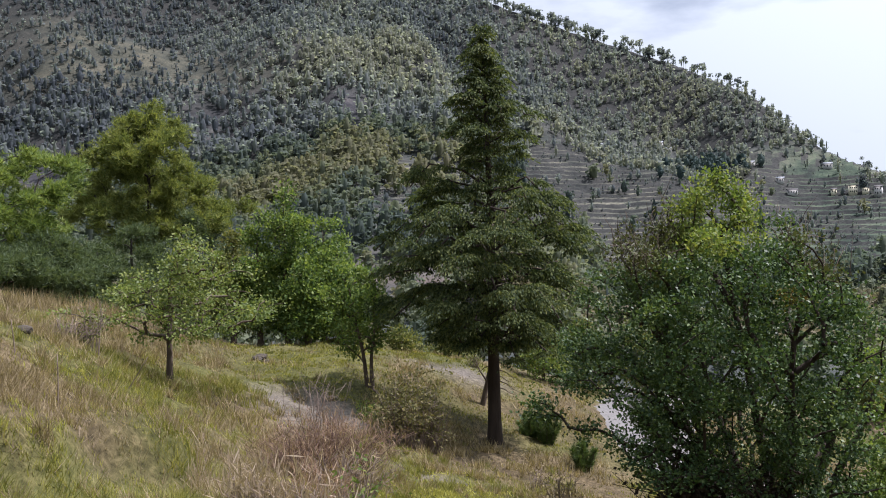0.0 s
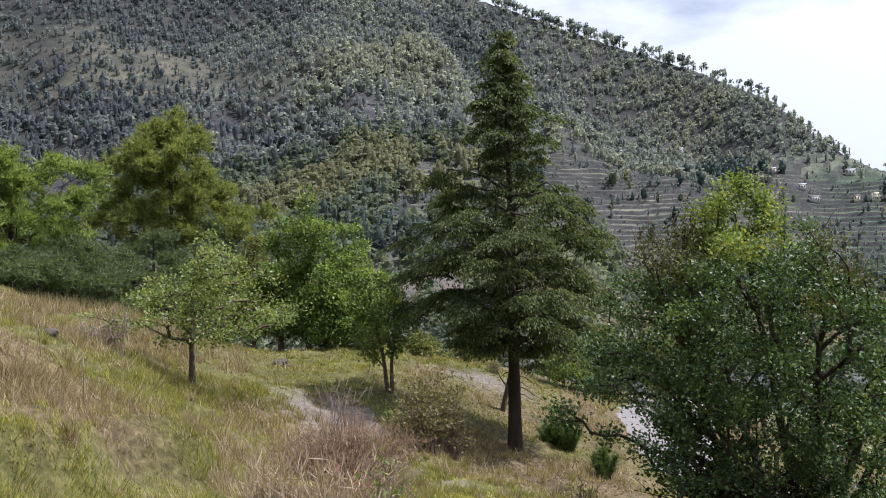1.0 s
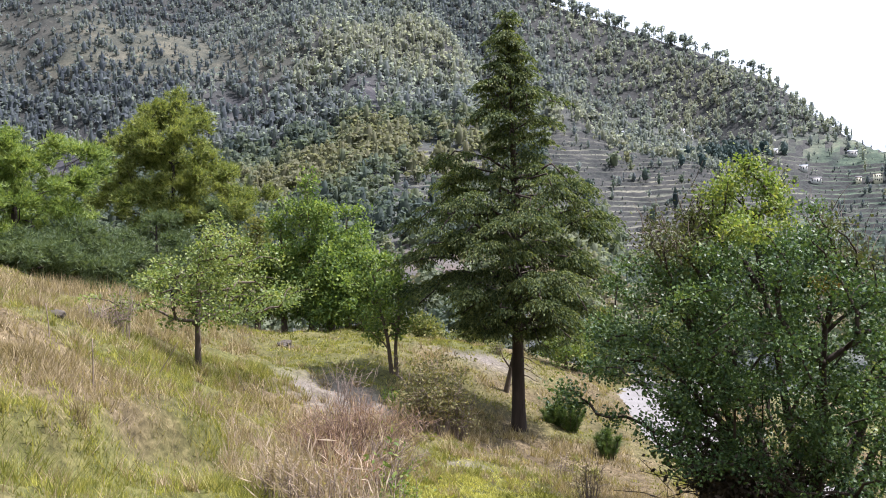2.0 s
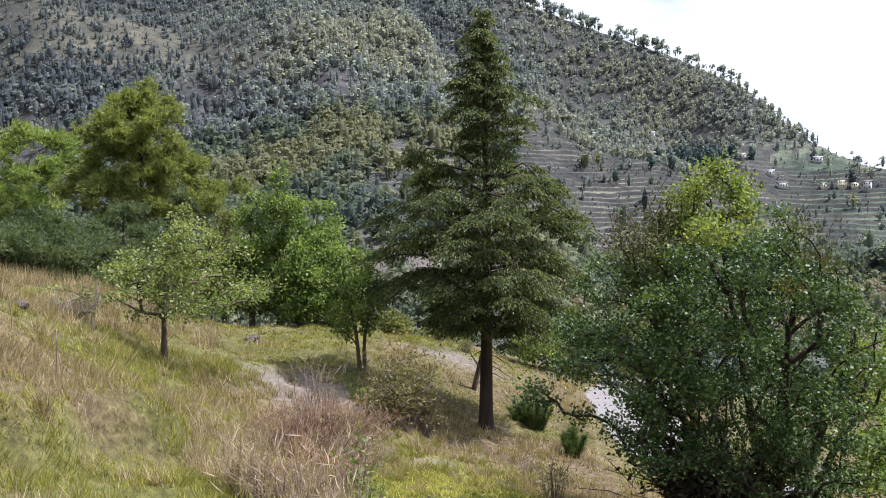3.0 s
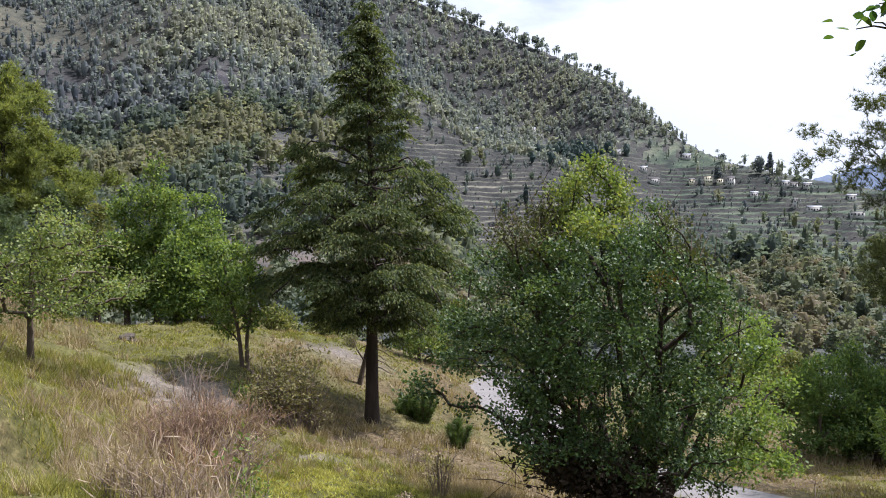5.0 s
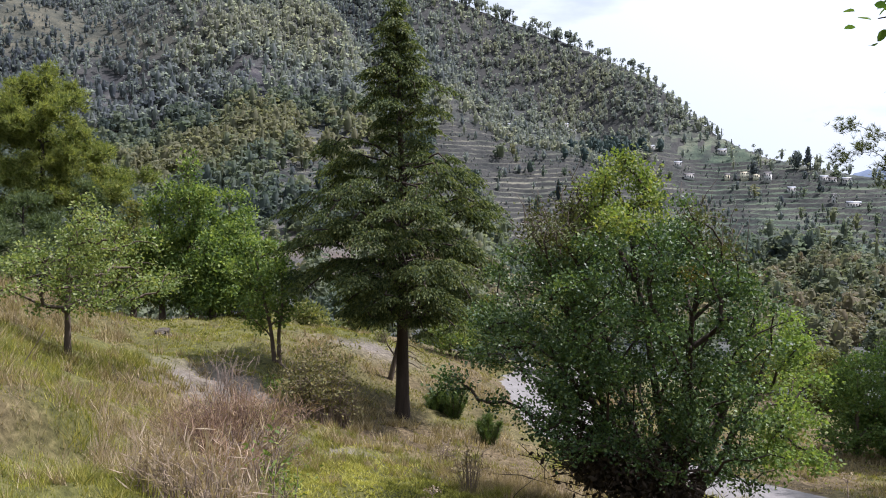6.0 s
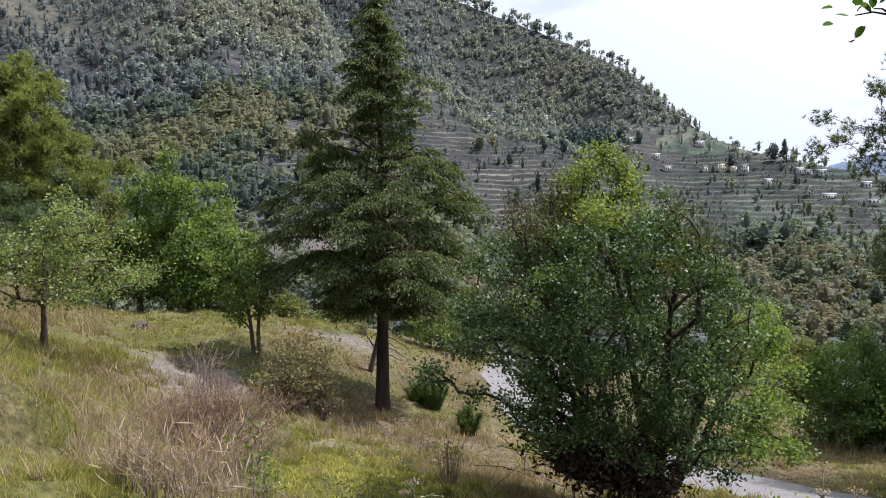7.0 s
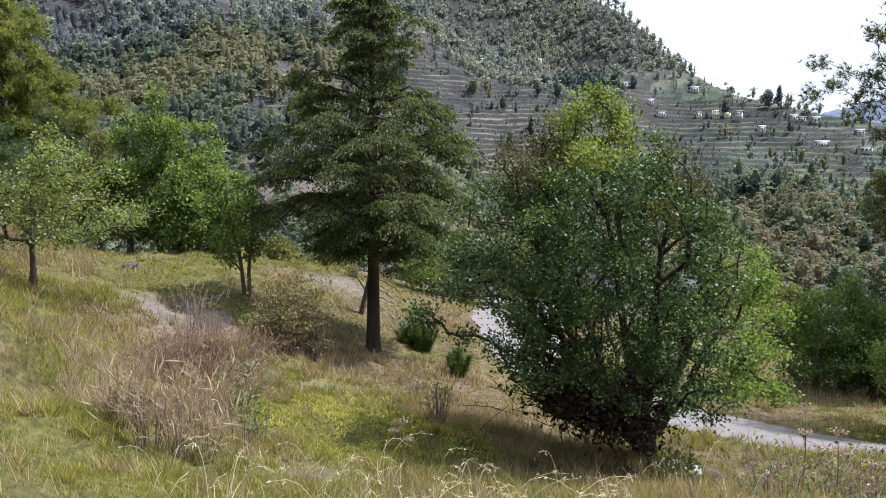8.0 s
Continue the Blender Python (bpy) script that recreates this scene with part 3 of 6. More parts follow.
# ---------------------------------------------------------------- trees
def skeleton(rng, stems, clumps, rise=0.35):
    """Grows a branch to each clump from the nearest lower place on what has grown so far. Returns nodes, parents and the clumps' end nodes."""
    pos, par = [], []
    for path in stems:
        for i, p in enumerate(path):
            par.append(-1 if i == 0 else len(pos) - 1)
            pos.append(np.asarray(p, float))
    n_stem = len(pos)
    stem = np.array(pos)
    order = np.argsort([np.min(np.linalg.norm(stem - c, axis=1)) for c in clumps])
    ends = np.zeros(len(clumps), int)
    for k in order:
        c = clumps[k]
        P = np.array(pos)
        d = np.linalg.norm(P - c, axis=1)
        flat = np.linalg.norm((P - c)[:, :2], axis=1)
        bad = np.maximum(0, P[:, 2] - (c[2] - rise * flat))
        b = int(np.argmin(d + 1.6 * bad + np.where(np.arange(len(P)) < n_stem, 0, 0.12)))
        gap = c - P[b]
        last = b
        steps = 3 if d[b] > 0.5 else 2
        for s in range(1, steps + 1):
            f = s / steps
            bend = np.array([0, 0, 0.10 * d[b] * math.sin(math.pi * f)]) * (1 if rise > 0 else 0.6) + rng.normal(size=3) * 0.05 * d[b] * (s < steps)
            pos.append(P[b] + gap * f + bend)
            par.append(last)
            last = len(pos) - 1
        ends[k] = last
    return np.array(pos), np.array(par), ends, n_stem


def limbs_mesh(pos, par, n_stem, base_r, tip_r, sides=6, least=9):
    count = np.ones(len(pos))
    for i in range(len(pos) - 1, -1, -1):
        if par[i] >= 0:
            count[par[i]] += count[i] * (1.0 if i >= n_stem else 1.0)
    rad = tip_r * count ** 0.48
    rad *= np.where(rad > 0, np.minimum(1, base_r / np.maximum(rad, 1e-6)), 1)
    a = np.arange(sides) * 2 * np.pi / sides
    root = np.arange(len(pos))
    for i in range(n_stem, len(pos)):
        root[i] = i if par[i] < n_stem else root[par[i]]
    idx = np.arange(n_stem, len(pos))
    p0, p1 = pos[par[idx]], pos[idx]
    d = unit(p1 - p0)
    s = unit(np.cross(d, np.where(np.abs(d[:, 2:]) > 0.9, [1.0, 0, 0], [0, 0, 1.0])))
    o = np.cross(s, d)
    ring = s[:, None] * np.cos(a)[None, :, None] + o[:, None] * np.sin(a)[None, :, None]
    r0 = np.minimum(rad[par[idx]], rad[idx] * 1.6)
    v = np.concatenate([p0[:, None] + ring * r0[:, None, None], p1[:, None] + ring * rad[idx][:, None, None]], 1)
    j = np.arange(sides)
    q = np.stack([j, (j + 1) % sides, (j + 1) % sides + sides, j + sides], -1)
    limbs, rest = [], Buf()
    for r in np.unique(root[idx]):
        m = root[idx] == r
        buf = Buf() if m.sum() >= least else rest
        buf.add(v[m].reshape(-1, 3), (np.arange(int(m.sum()))[:, None, None] * 2 * sides + q[None]).reshape(-1, 4))
        if buf is not rest:
            limbs.append(buf)
    return limbs, rest


def grow_limbs(ob, pos, par, n_stem, base_r, tip_r, bark, least):
    limbs, rest = limbs_mesh(pos, par, n_stem, base_r, tip_r, 5, least)
    for b in limbs:
        part("limb", b, bark, ob)
    if rest.n:
        tagged(part("twig_wood", rest, bark, ob), kind="stuff")


def crown_points(rng, profile, height, n, shell=0.6, wobble=0.25, lean=(0, 0), squash=1.0):
    """Clump centres in a crown: profile holds (share of the height, radius)."""
    hs, rs = np.array([p[0] for p in profile]), np.array([p[1] for p in profile])
    grid = np.linspace(hs[0], hs[-1], 200)
    w = np.interp(grid, hs, rs) ** 1.35 + 0.03
    h = rng.choice(grid, n, p=w / w.sum()) + rng.uniform(-0.01, 0.01, n)
    a = rng.uniform(0, 2 * np.pi, n)
    r = np.interp(h, hs, rs)
    ph = rng.uniform(0, 6.28, 4)
    r = r * (1 + wobble * (np.sin(2 * a + ph[0] + h * 7) * 0.5 + np.sin(3 * a + ph[1] - h * 11) * 0.35 + np.sin(5 * a + ph[2] + h * 17) * 0.25))
    r = r * (1 - shell * rng.uniform(0, 1, n) ** 1.7)
    z = h * height
    return np.stack([r * np.cos(a) + lean[0] * h, r * np.sin(a) * squash + lean[1] * h, z], 1)


def stem_path(rng, height, lean=(0, 0), crook=0.05, start=(0, 0), n=9):
    f = np.linspace(0, 1, n)
    w = np.cumsum(rng.normal(size=(n, 2)), 0) * crook
    w -= w[0]
    x = start[0] + lean[0] * f ** 1.2 + w[:, 0]
    y = start[1] + lean[1] * f ** 1.2 + w[:, 1]
    return np.stack([x, y, f * height - 0.15 * (f == 0)], 1)


def trunk_mesh(rng, stems, base_r, top_r, sides=12, flare=0.35):
    buf = Buf()
    for path in stems:
        n = 40
        f = np.linspace(0, 1, n)
        s = np.linspace(0, 1, len(path))
        p = np.stack([np.interp(f, s, path[:, c]) for c in range(3)], 1)
        for _ in range(3):
            p[1:-1] = (p[:-2] + 2 * p[1:-1] + p[2:]) / 4
        r = base_r + (top_r - base_r) * f ** 0.9
        r = r * (1 + flare * np.exp(-p[:, 2] / (base_r * 2.2)))
        k = buf.n
        tube(buf, p, r, sides)
        v = buf.v[-1]
        a = np.tile(np.arange(sides), n) * 2 * np.pi / sides
        c = np.repeat(p, sides, 0)
        lobes = 1 + 0.10 * np.sin(3 * a + 1.1 + c[:, 2] * 0.8) * np.exp(-c[:, 2] / (base_r * 5)) + 0.045 * np.sin(5 * a + c[:, 2] * 3)
        buf.v[-1] = c + (v - c) * lobes[:, None]
    return buf


def broad_tree(place, seed, height, profile, label, mat, name="tree", category="tree", group="", clumps=220, per=55, leaf=0.07, wide=0.55, spread=0.2,
               base_r=0.12, top_r=0.02, stems=None, lean=(0, 0), shell=0.6, wobble=0.25, rise=0.35, bark=None, trunk_to=0.8, extra=(), droop=0.0, crown_lean=(0, 0), squash=1.0, least=9, flat=1.0, shift=(0, 0)):
    rng = np.random.default_rng(seed)
    ob = thing(name, place, label, category, group)
    stems = stems or [stem_path(rng, height * trunk_to, lean, 0.02 * height / 4)]
    stems = [np.asarray(s, float) for s in stems]
    c = crown_points(rng, profile, height, clumps, shell, wobble, crown_lean, squash) + np.array([*shift, 0])
    c = np.array([q for q in c if not any(m2 is None and test(q) for test, m2, _, _ in extra)])
    extra = [e for e in extra if e[1] is not None]
    pos, par, ends, n_stem = skeleton(rng, stems, c, rise)
    part("trunk", trunk_mesh(rng, stems, base_r, top_r), bark or BARK, ob, smooth=True)
    grow_limbs(ob, pos, par, n_stem, base_r * 0.55, 0.004 + 0.0006 * height, bark or BARK, least)
    groups = [np.ones(len(c), bool)]
    mats = [("crown", mat, "")]
    for test, m2, nm, lab in extra:
        pick = np.array([test(p) for p in c]) & groups[0]
        groups[0] = groups[0] & ~pick
        groups.append(pick)
        mats.append((nm, m2, lab))
    for pick, (nm, m2, lab) in zip(groups, mats):
        thin = 0.45 if nm.startswith("withered") else 1.0
        if not pick.any():
            continue
        cc = c[pick]
        prev = pos[par[ends[pick]]]
        n = per
        k = rng.poisson(n * thin, len(cc))
        along = np.repeat(cc, k, 0)
        back = np.repeat(prev, k, 0)
        f = rng.uniform(0, 1, (len(along), 1)) ** 1.5
        at = along + (back - along) * f * 0.8 + rng.normal(size=along.shape) * spread * np.array([1, 1, 0.75])
        b = Buf()
        way = unit(at - np.array([0, 0, height * 0.35])) * 0.5 + np.array([0, 0, -droop])
        kites(b, rng, at, leaf, wide, way, 0.8, None, flat)
        leaves = part(nm, b, m2, ob, lab)
        if lab:
            tagged(leaves, lab, kind="stuff")
        if nm.startswith("withered"):
            w = Buf()
            for q in np.repeat(cc, 4, 0):
                o = q + rng.normal(size=3) * 0.1
                e = o + unit(rng.normal(size=3) * 0.6 + np.array([0, 0, 1.0])) * rng.uniform(0.2, 0.5)
                tube(w, [o, (o + e) / 2 + rng.normal(size=3) * 0.03, e], [0.007, 0.005, 0.002], 4)
            tagged(part("twig_spray", w, BARK, ob, "bare dark twigs"), kind="stuff")
    return ob


def pine_tree(place, seed, height, profile, label, mat, clumps=150, per=9, length=0.24, needles=14, width=0.014, base_r=0.2, lean=(0, 0), bark=None,
              name="pine_tree", spread=0.28, shell=0.55, wobble=0.3, rise=0.15, crown_lean=(0, 0), group="", trunk_to=0.93, fan=0.8, stems=None, up=0.55, least=9, limb=0.26, twig=1.0):
    rng = np.random.default_rng(seed)
    ob = thing(name, place, label, "tree", group)
    stems = stems or [stem_path(rng, height * trunk_to, lean, 0.012 * height / 6, n=14)]
    stems = [np.asarray(s, float) for s in stems]
    c = crown_points(rng, profile, height, clumps, shell, wobble, crown_lean)
    pos, par, ends, n_stem = skeleton(rng, stems, c, rise)
    part("trunk", trunk_mesh(rng, stems, base_r, base_r * 0.18), bark or PINE_BARK, ob, smooth=True)
    grow_limbs(ob, pos, par, n_stem, base_r * limb, (0.006 + 0.0004 * height) * twig, bark or PINE_BARK, least)
    k = rng.poisson(per, len(c))
    at = np.repeat(c, k, 0) + rng.normal(size=(k.sum(), 3)) * spread * np.array([1, 1, 0.7])
    way = unit(np.repeat(c - pos[par[ends]], k, 0)) * 0.6 + np.array([0, 0, up])
    b = Buf()
    tufts(b, rng, at, length, needles, width, way, fan)
    part("crown", b, mat, ob)
    return ob


def juniper_tree(place, height):
    """The tall dark juniper: tiers of boughs whose sprays hang from them."""
    rng = np.random.default_rng(11)
    ob = thing("juniper_tree", place, "tall dark green juniper with drooping sprays on the grassy slope", "tree")
    stem = stem_path(rng, height * 0.985, (-0.22, 0.0), 0.012, n=16)
    part("trunk", trunk_mesh(rng, [stem], 0.18, 0.02, 14, 0.3), JUNIPER_BARK, ob, "dark furrowed trunk", True)
    hs = (0.19, 0.23, 0.28, 0.34, 0.40, 0.47, 0.54, 0.61, 0.66, 0.74, 0.80, 0.865, 0.93, 0.97, 1.0)
    rs = (0.7, 1.6, 2.2, 2.5, 2.6, 2.45, 2.05, 1.75, 1.2, 1.02, 0.95, 0.66, 0.38, 0.2, 0.06)
    spray = Buf()
    n = 124
    h = np.sort(0.21 + 0.78 * rng.uniform(0, 1, n) ** 0.95)
    at_all, way_all = [], []
    for i in range(n):
        r = np.interp(h[i], hs, rs) * rng.choice([0.5, 0.72, 0.9, 1.0, 1.12]) * rng.uniform(0.92, 1.08)
        a = i * 2.39996 + rng.normal() * 0.3
        z0 = h[i] * height + 0.1
        root = np.array([np.interp(z0, stem[:, 2], stem[:, 0]), np.interp(z0, stem[:, 2], stem[:, 1]), z0])
        out_way = np.array([math.cos(a), math.sin(a), 0])
        side = np.array([-math.sin(a), math.cos(a), 0])
        f = np.linspace(0, 1, 7)
        lift = 0.10 + 0.35 * h[i]
        path = root + out_way * (r * f)[:, None] + np.array([0, 0, 1.0]) * (lift * r * np.sin(f * 2.2) - 0.22 * r * f ** 2.5)[:, None]
        path[1:] += rng.normal(size=(6, 3)) * 0.045 * r
        wood = Buf()
        tube(wood, path, 0.035 * (r / 2) ** 0.6 * (1 - 0.8 * f) + 0.006, 5)
        part("bough", wood, JUNIPER_BARK, ob)
        # flat pads of sprays along the bough, hanging at their rims
        for _ in range(int(2 + 2.6 * r)):
            g = rng.uniform(0.3, 1.0) ** 0.75
            o = np.array([np.interp(g, f, path[:, c]) for c in range(3)])
            skew = rng.normal() * 0.55
            d = unit(out_way + side * skew)
            o = o + side * skew * 0.3 * r * (1.15 - g) + np.array([0, 0, rng.normal() * 0.05])
            R = rng.uniform(0.16, 0.30) * (0.62 + 0.3 * r)
            m = int(150 * (R / 0.28) ** 1.6) + 36
            u, v = rng.normal(size=(m, 1)) * 0.6, rng.normal(size=(m, 1)) * 0.5
            q = np.sqrt(u * u + v * v)
            cross = np.cross(d, [0, 0, 1.0])
            p = o + d * (u + 0.35) * R + cross * v * R + np.array([0, 0, 1.0]) * (0.28 * R - 0.42 * R * q ** 1.6 - np.abs(rng.normal(size=(m, 1))) * 0.13 * R)
            hang = np.concatenate([0 * q, 0 * q, -0.25 - 0.9 * q], 1)
            at_all.append(p)
            way_all.append(d * (0.4 + u) + cross * v * 0.8 + hang)
    at, way = np.concatenate(at_all), np.concatenate(way_all)
    # short sprays close round the trunk
    m = 9000
    h = 0.24 + 0.74 * rng.uniform(0, 1, m) ** 0.9
    a, q = rng.uniform(0, 6.283, m), np.interp(h, hs, rs) * 0.55 * np.sqrt(rng.uniform(0, 1, m))
    cx, cy = np.interp(h * height, stem[:, 2], stem[:, 0]), np.interp(h * height, stem[:, 2], stem[:, 1])
    inner = np.stack([cx + q * np.cos(a), cy + q * np.sin(a), h * height - 0.1], 1)
    at, way = np.concatenate([at, inner]), np.concatenate([way, np.stack([np.cos(a), np.sin(a), -0.9 + 0 * a], 1)])
    kites(spray, rng, at, 0.088, 0.4, way, 0.4, None, 0.3)
    part("crown", spray, JUNIPER, ob)
    snag = Buf()
    for z0, a, L in ((1.45, 0.2, 0.55), (1.62, -0.5, 0.7), (1.75, 0.5, 0.5), (1.9, -0.2, 0.6), (1.3, 2.9, 0.3), (2.0, 2.6, 0.5), (2.1, 0.9, 0.6)):
        f = np.linspace(0, 1, 5)
        x0 = np.interp(z0, stem[:, 2], stem[:, 0])
        p = np.stack([x0 + math.cos(a) * L * f, math.sin(a) * L * f, z0 + 0.12 * L * np.sin(f * 5) - 0.1 * f], 1)
        tube(snag, p, 0.018 - 0.013 * f, 5)
    part("dead_snags", snag, TWIG, ob, "bare broken branch stubs")
    return ob


def tall(place, r, top_el):
    return r * math.tan(radians(top_el)) - place.z


# the juniper
p = spot(3.4, 21.0)
juniper_tree(p, tall(p, 21.0, 13.75))

# the spreading pear on the lower slope
p = spot(22.2, 12.7)
H = tall(p, 12.7, 4.15)
rngp = np.random.default_rng(5)


def pear_stem(height, reach, low=0.4, bow=0.25):
    """One stem of the pear: out of the bole, first outward, then up."""
    f = np.linspace(0, 1, 9)
    w = np.cumsum(rngp.normal(size=(9, 2)), 0) * 0.04
    out_ = f ** (1 - bow)
    return np.stack([-0.06 + reach[0] * out_ + w[:, 0] * f, reach[1] * out_ + w[:, 1] * f, low + (height - low) * f ** (1 + bow)], 1)


pear_stems = [pear_stem(H * 0.84, (-0.75, 0.3), 0.45, 0.0), pear_stem(H * 0.66, (-1.7, -0.2), 0.35), pear_stem(H * 0.72, (0.35, 0.1), 0.5, 0.0),
              pear_stem(H * 0.6, (1.15, 0.3), 0.4), pear_stem(H * 0.6, (-0.2, -0.9), 0.4), pear_stem(H * 0.55, (-0.7, 1.1), 0.4), pear_stem(H * 0.48, (-1.6, 0.5), 0.35, 0.2),
              pear_stem(H * 0.5, (1.2, -0.4), 0.35, 0.2)]
axis = np.array([math.cos(radians(22.2)), -math.sin(radians(22.2))])     # across the view of the tree


def across(q):
    return q[0] * axis[0] + q[1] * axis[1]


# Lighter leaf: sunlight put into the pear's right side; also the young trees' colour.
SUNLIT_AND_YOUNG = leaf_material("sunlit_and_young_leaf", ((0.15, (0.06, 0.105, 0.03)), (0.5, (0.11, 0.17, 0.042)), (0.9, (0.19, 0.24, 0.06))), 0.45, 0.5)


def toward(q):
    return -q[0] * math.sin(radians(22.2)) - q[1] * math.cos(radians(22.2))


WITHERED = leaf_material("withered_leaf", ((0.1, (0.03, 0.028, 0.018)), (0.5, (0.062, 0.068, 0.028)), (0.9, (0.115, 0.135, 0.042))), 0.25, 0.7)
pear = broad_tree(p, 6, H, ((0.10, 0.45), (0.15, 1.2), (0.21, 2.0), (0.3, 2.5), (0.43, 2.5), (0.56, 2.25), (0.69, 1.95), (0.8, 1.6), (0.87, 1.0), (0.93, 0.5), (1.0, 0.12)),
                  "spreading wild pear tree with dark glossy leaves, yellow-green at the top", PEAR, "pear_tree", clumps=560, per=210, leaf=0.054, wide=0.68, spread=0.115,
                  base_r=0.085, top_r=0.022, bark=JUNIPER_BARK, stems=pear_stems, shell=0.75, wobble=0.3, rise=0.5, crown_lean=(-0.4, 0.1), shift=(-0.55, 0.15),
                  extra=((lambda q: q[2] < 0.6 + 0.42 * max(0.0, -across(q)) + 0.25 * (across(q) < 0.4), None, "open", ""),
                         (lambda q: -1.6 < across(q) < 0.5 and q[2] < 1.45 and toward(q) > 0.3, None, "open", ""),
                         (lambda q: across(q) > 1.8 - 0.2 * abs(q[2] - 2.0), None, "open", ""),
                         # Yellow-green top leaves, with the brightness of sunlight put into their colour.
                         (lambda q: q[2] > 0.8 * H and abs(across(q) + 0.85) < 0.6, YELLOW_LEAF, "top_leaves", "yellow-green leaves, brightened as if sunlit"),
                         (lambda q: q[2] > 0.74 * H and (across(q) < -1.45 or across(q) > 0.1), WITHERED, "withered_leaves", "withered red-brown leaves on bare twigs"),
                         # Right side of the crown, painted as sunlit with the lighter leaf.
                         (lambda q: across(q) > 1.1 and q[2] < 0.6 * H, SUNLIT_AND_YOUNG, "sunlit_leaves", "yellow-green leaves coloured lighter for the sunlit side"),
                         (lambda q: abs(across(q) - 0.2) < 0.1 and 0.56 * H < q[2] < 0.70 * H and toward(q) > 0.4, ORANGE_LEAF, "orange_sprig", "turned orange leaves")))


def dead_heap(parent):
    """The dark tangle of dead leaves and twigs caught in the low fork."""
    rng = np.random.default_rng(8)
    b = Buf()
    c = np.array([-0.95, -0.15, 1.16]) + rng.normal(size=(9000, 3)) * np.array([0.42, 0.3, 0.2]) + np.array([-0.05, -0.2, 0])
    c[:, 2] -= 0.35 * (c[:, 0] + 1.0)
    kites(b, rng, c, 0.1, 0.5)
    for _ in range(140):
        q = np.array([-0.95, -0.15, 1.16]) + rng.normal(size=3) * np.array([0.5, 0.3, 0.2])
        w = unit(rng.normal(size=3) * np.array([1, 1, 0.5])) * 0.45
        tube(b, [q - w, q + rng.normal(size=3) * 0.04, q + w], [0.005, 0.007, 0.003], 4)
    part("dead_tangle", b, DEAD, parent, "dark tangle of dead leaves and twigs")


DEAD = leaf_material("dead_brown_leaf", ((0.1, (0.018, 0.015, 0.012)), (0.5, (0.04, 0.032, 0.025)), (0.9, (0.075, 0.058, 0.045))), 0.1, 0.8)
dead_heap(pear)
bole = trunk_mesh(rngp, [np.array([(0.05, 0, -0.25), (0.04, 0, 0.1), (0.0, 0.0, 0.45), (-0.06, 0.02, 0.85)])], 0.19, 0.13, 14, 0.45)
part("bole", bole, JUNIPER_BARK, pear, "short thick dark bole", True)

# the young fruit tree on the left bank
p = spot(-18.24, 16.63)
H = tall(p, 16.63, 0.6)
broad_tree(p, 21, H, ((0.34, 0.79), (0.41, 1.62), (0.52, 1.66), (0.62, 1.27), (0.77, 0.88), (0.89, 0.48), (1.00, 0.13)), "young fruit tree with pale green leaves on the grassy bank", FRUIT_LEAF,
           "fruit_tree", clumps=150, per=60, leaf=0.066, wide=0.6, spread=0.105, base_r=0.07, top_r=0.02, shell=0.8, wobble=0.5, rise=0.1, crown_lean=(0.5, 0), lean=(0.1, 0), droop=0.2)

# the twin-stemmed tree at the lawn's edge
p = spot(-5.22, 21.55)
H = tall(p, 21.55, -1.9)
rngt = np.random.default_rng(9)
broad_tree(p, 22, H, ((0.26, 0.3), (0.36, 0.75), (0.52, 0.92), (0.7, 0.85), (0.88, 0.5), (1.0, 0.12)), "small glossy-leaved tree with two stems beside the lawn", BROAD, "small_tree",
           clumps=80, per=70, leaf=0.10, spread=0.11, base_r=0.06, top_r=0.02, stems=[stem_path(rngt, H * 0.8, (-0.45, 0.0), 0.02), stem_path(rngt, H * 0.7, (0.12, 0.1), 0.02, (0.08, 0))],
           shell=0.7, crown_lean=(-0.35, 0))

# the leafy trees behind the lawn
for k, (az, r, top, w, mat) in enumerate(((-12.4, 30.5, 2.0, 1.05, BROAD), (-10.6, 30.0, 3.4, 1.1, BROAD), (-8.2, 30.5, 1.9, 0.95, BROAD), (-7.0, 29.0, -0.6, 0.95, BROAD), (-14.2, 32.0, 0.4, 1.3, OLIVE), (-9.3, 28.6, -1.8, 0.9, BROAD))):
    p = spot(az, r)
    H = tall(p, r, top)
    broad_tree(p, 40 + k, H, ((0.12, 0.5 * w), (0.25, 0.9 * w), (0.5, 1.05 * w), (0.7, 0.85 * w), (0.85, 0.55 * w), (1.0, 0.12)), "leafy green broadleaf tree behind the lawn", mat, "broadleaf_tree",
               group="trees behind the lawn", clumps=52, per=150, leaf=0.13, spread=0.19, base_r=0.12, shell=0.8, wobble=0.6)

# pines on the left
p = spot(-19.4, 40.0)
H = tall(p, 40.0, 8.3)
pine_tree(p, 61, H, ((0.44, 1.8), (0.50, 3.3), (0.60, 3.5), (0.72, 3.0), (0.84, 2.3), (0.93, 1.4), (1.0, 0.3)), "tall rounded pine with yellowish green needles", NEEDLE, clumps=125, per=75, spread=0.24,
          length=0.30, needles=10, width=0.04, base_r=0.2, wobble=0.45, shell=0.85, up=0.9, fan=0.7)
p = spot(-28.6, 34.0)
H = tall(p, 34.0, 6.6)
pine_tree(p, 62, H, ((0.14, 1.2), (0.3, 2.3), (0.5, 3.1), (0.66, 3.0), (0.8, 2.3), (0.92, 1.3), (1.0, 0.3)), "bright green pine on the edge of the pasture", NEEDLE_BRIGHT, clumps=120, per=60, length=0.28,
          needles=10, width=0.036, base_r=0.17, spread=0.21, shell=0.85, wobble=0.4, up=0.9, fan=0.7)
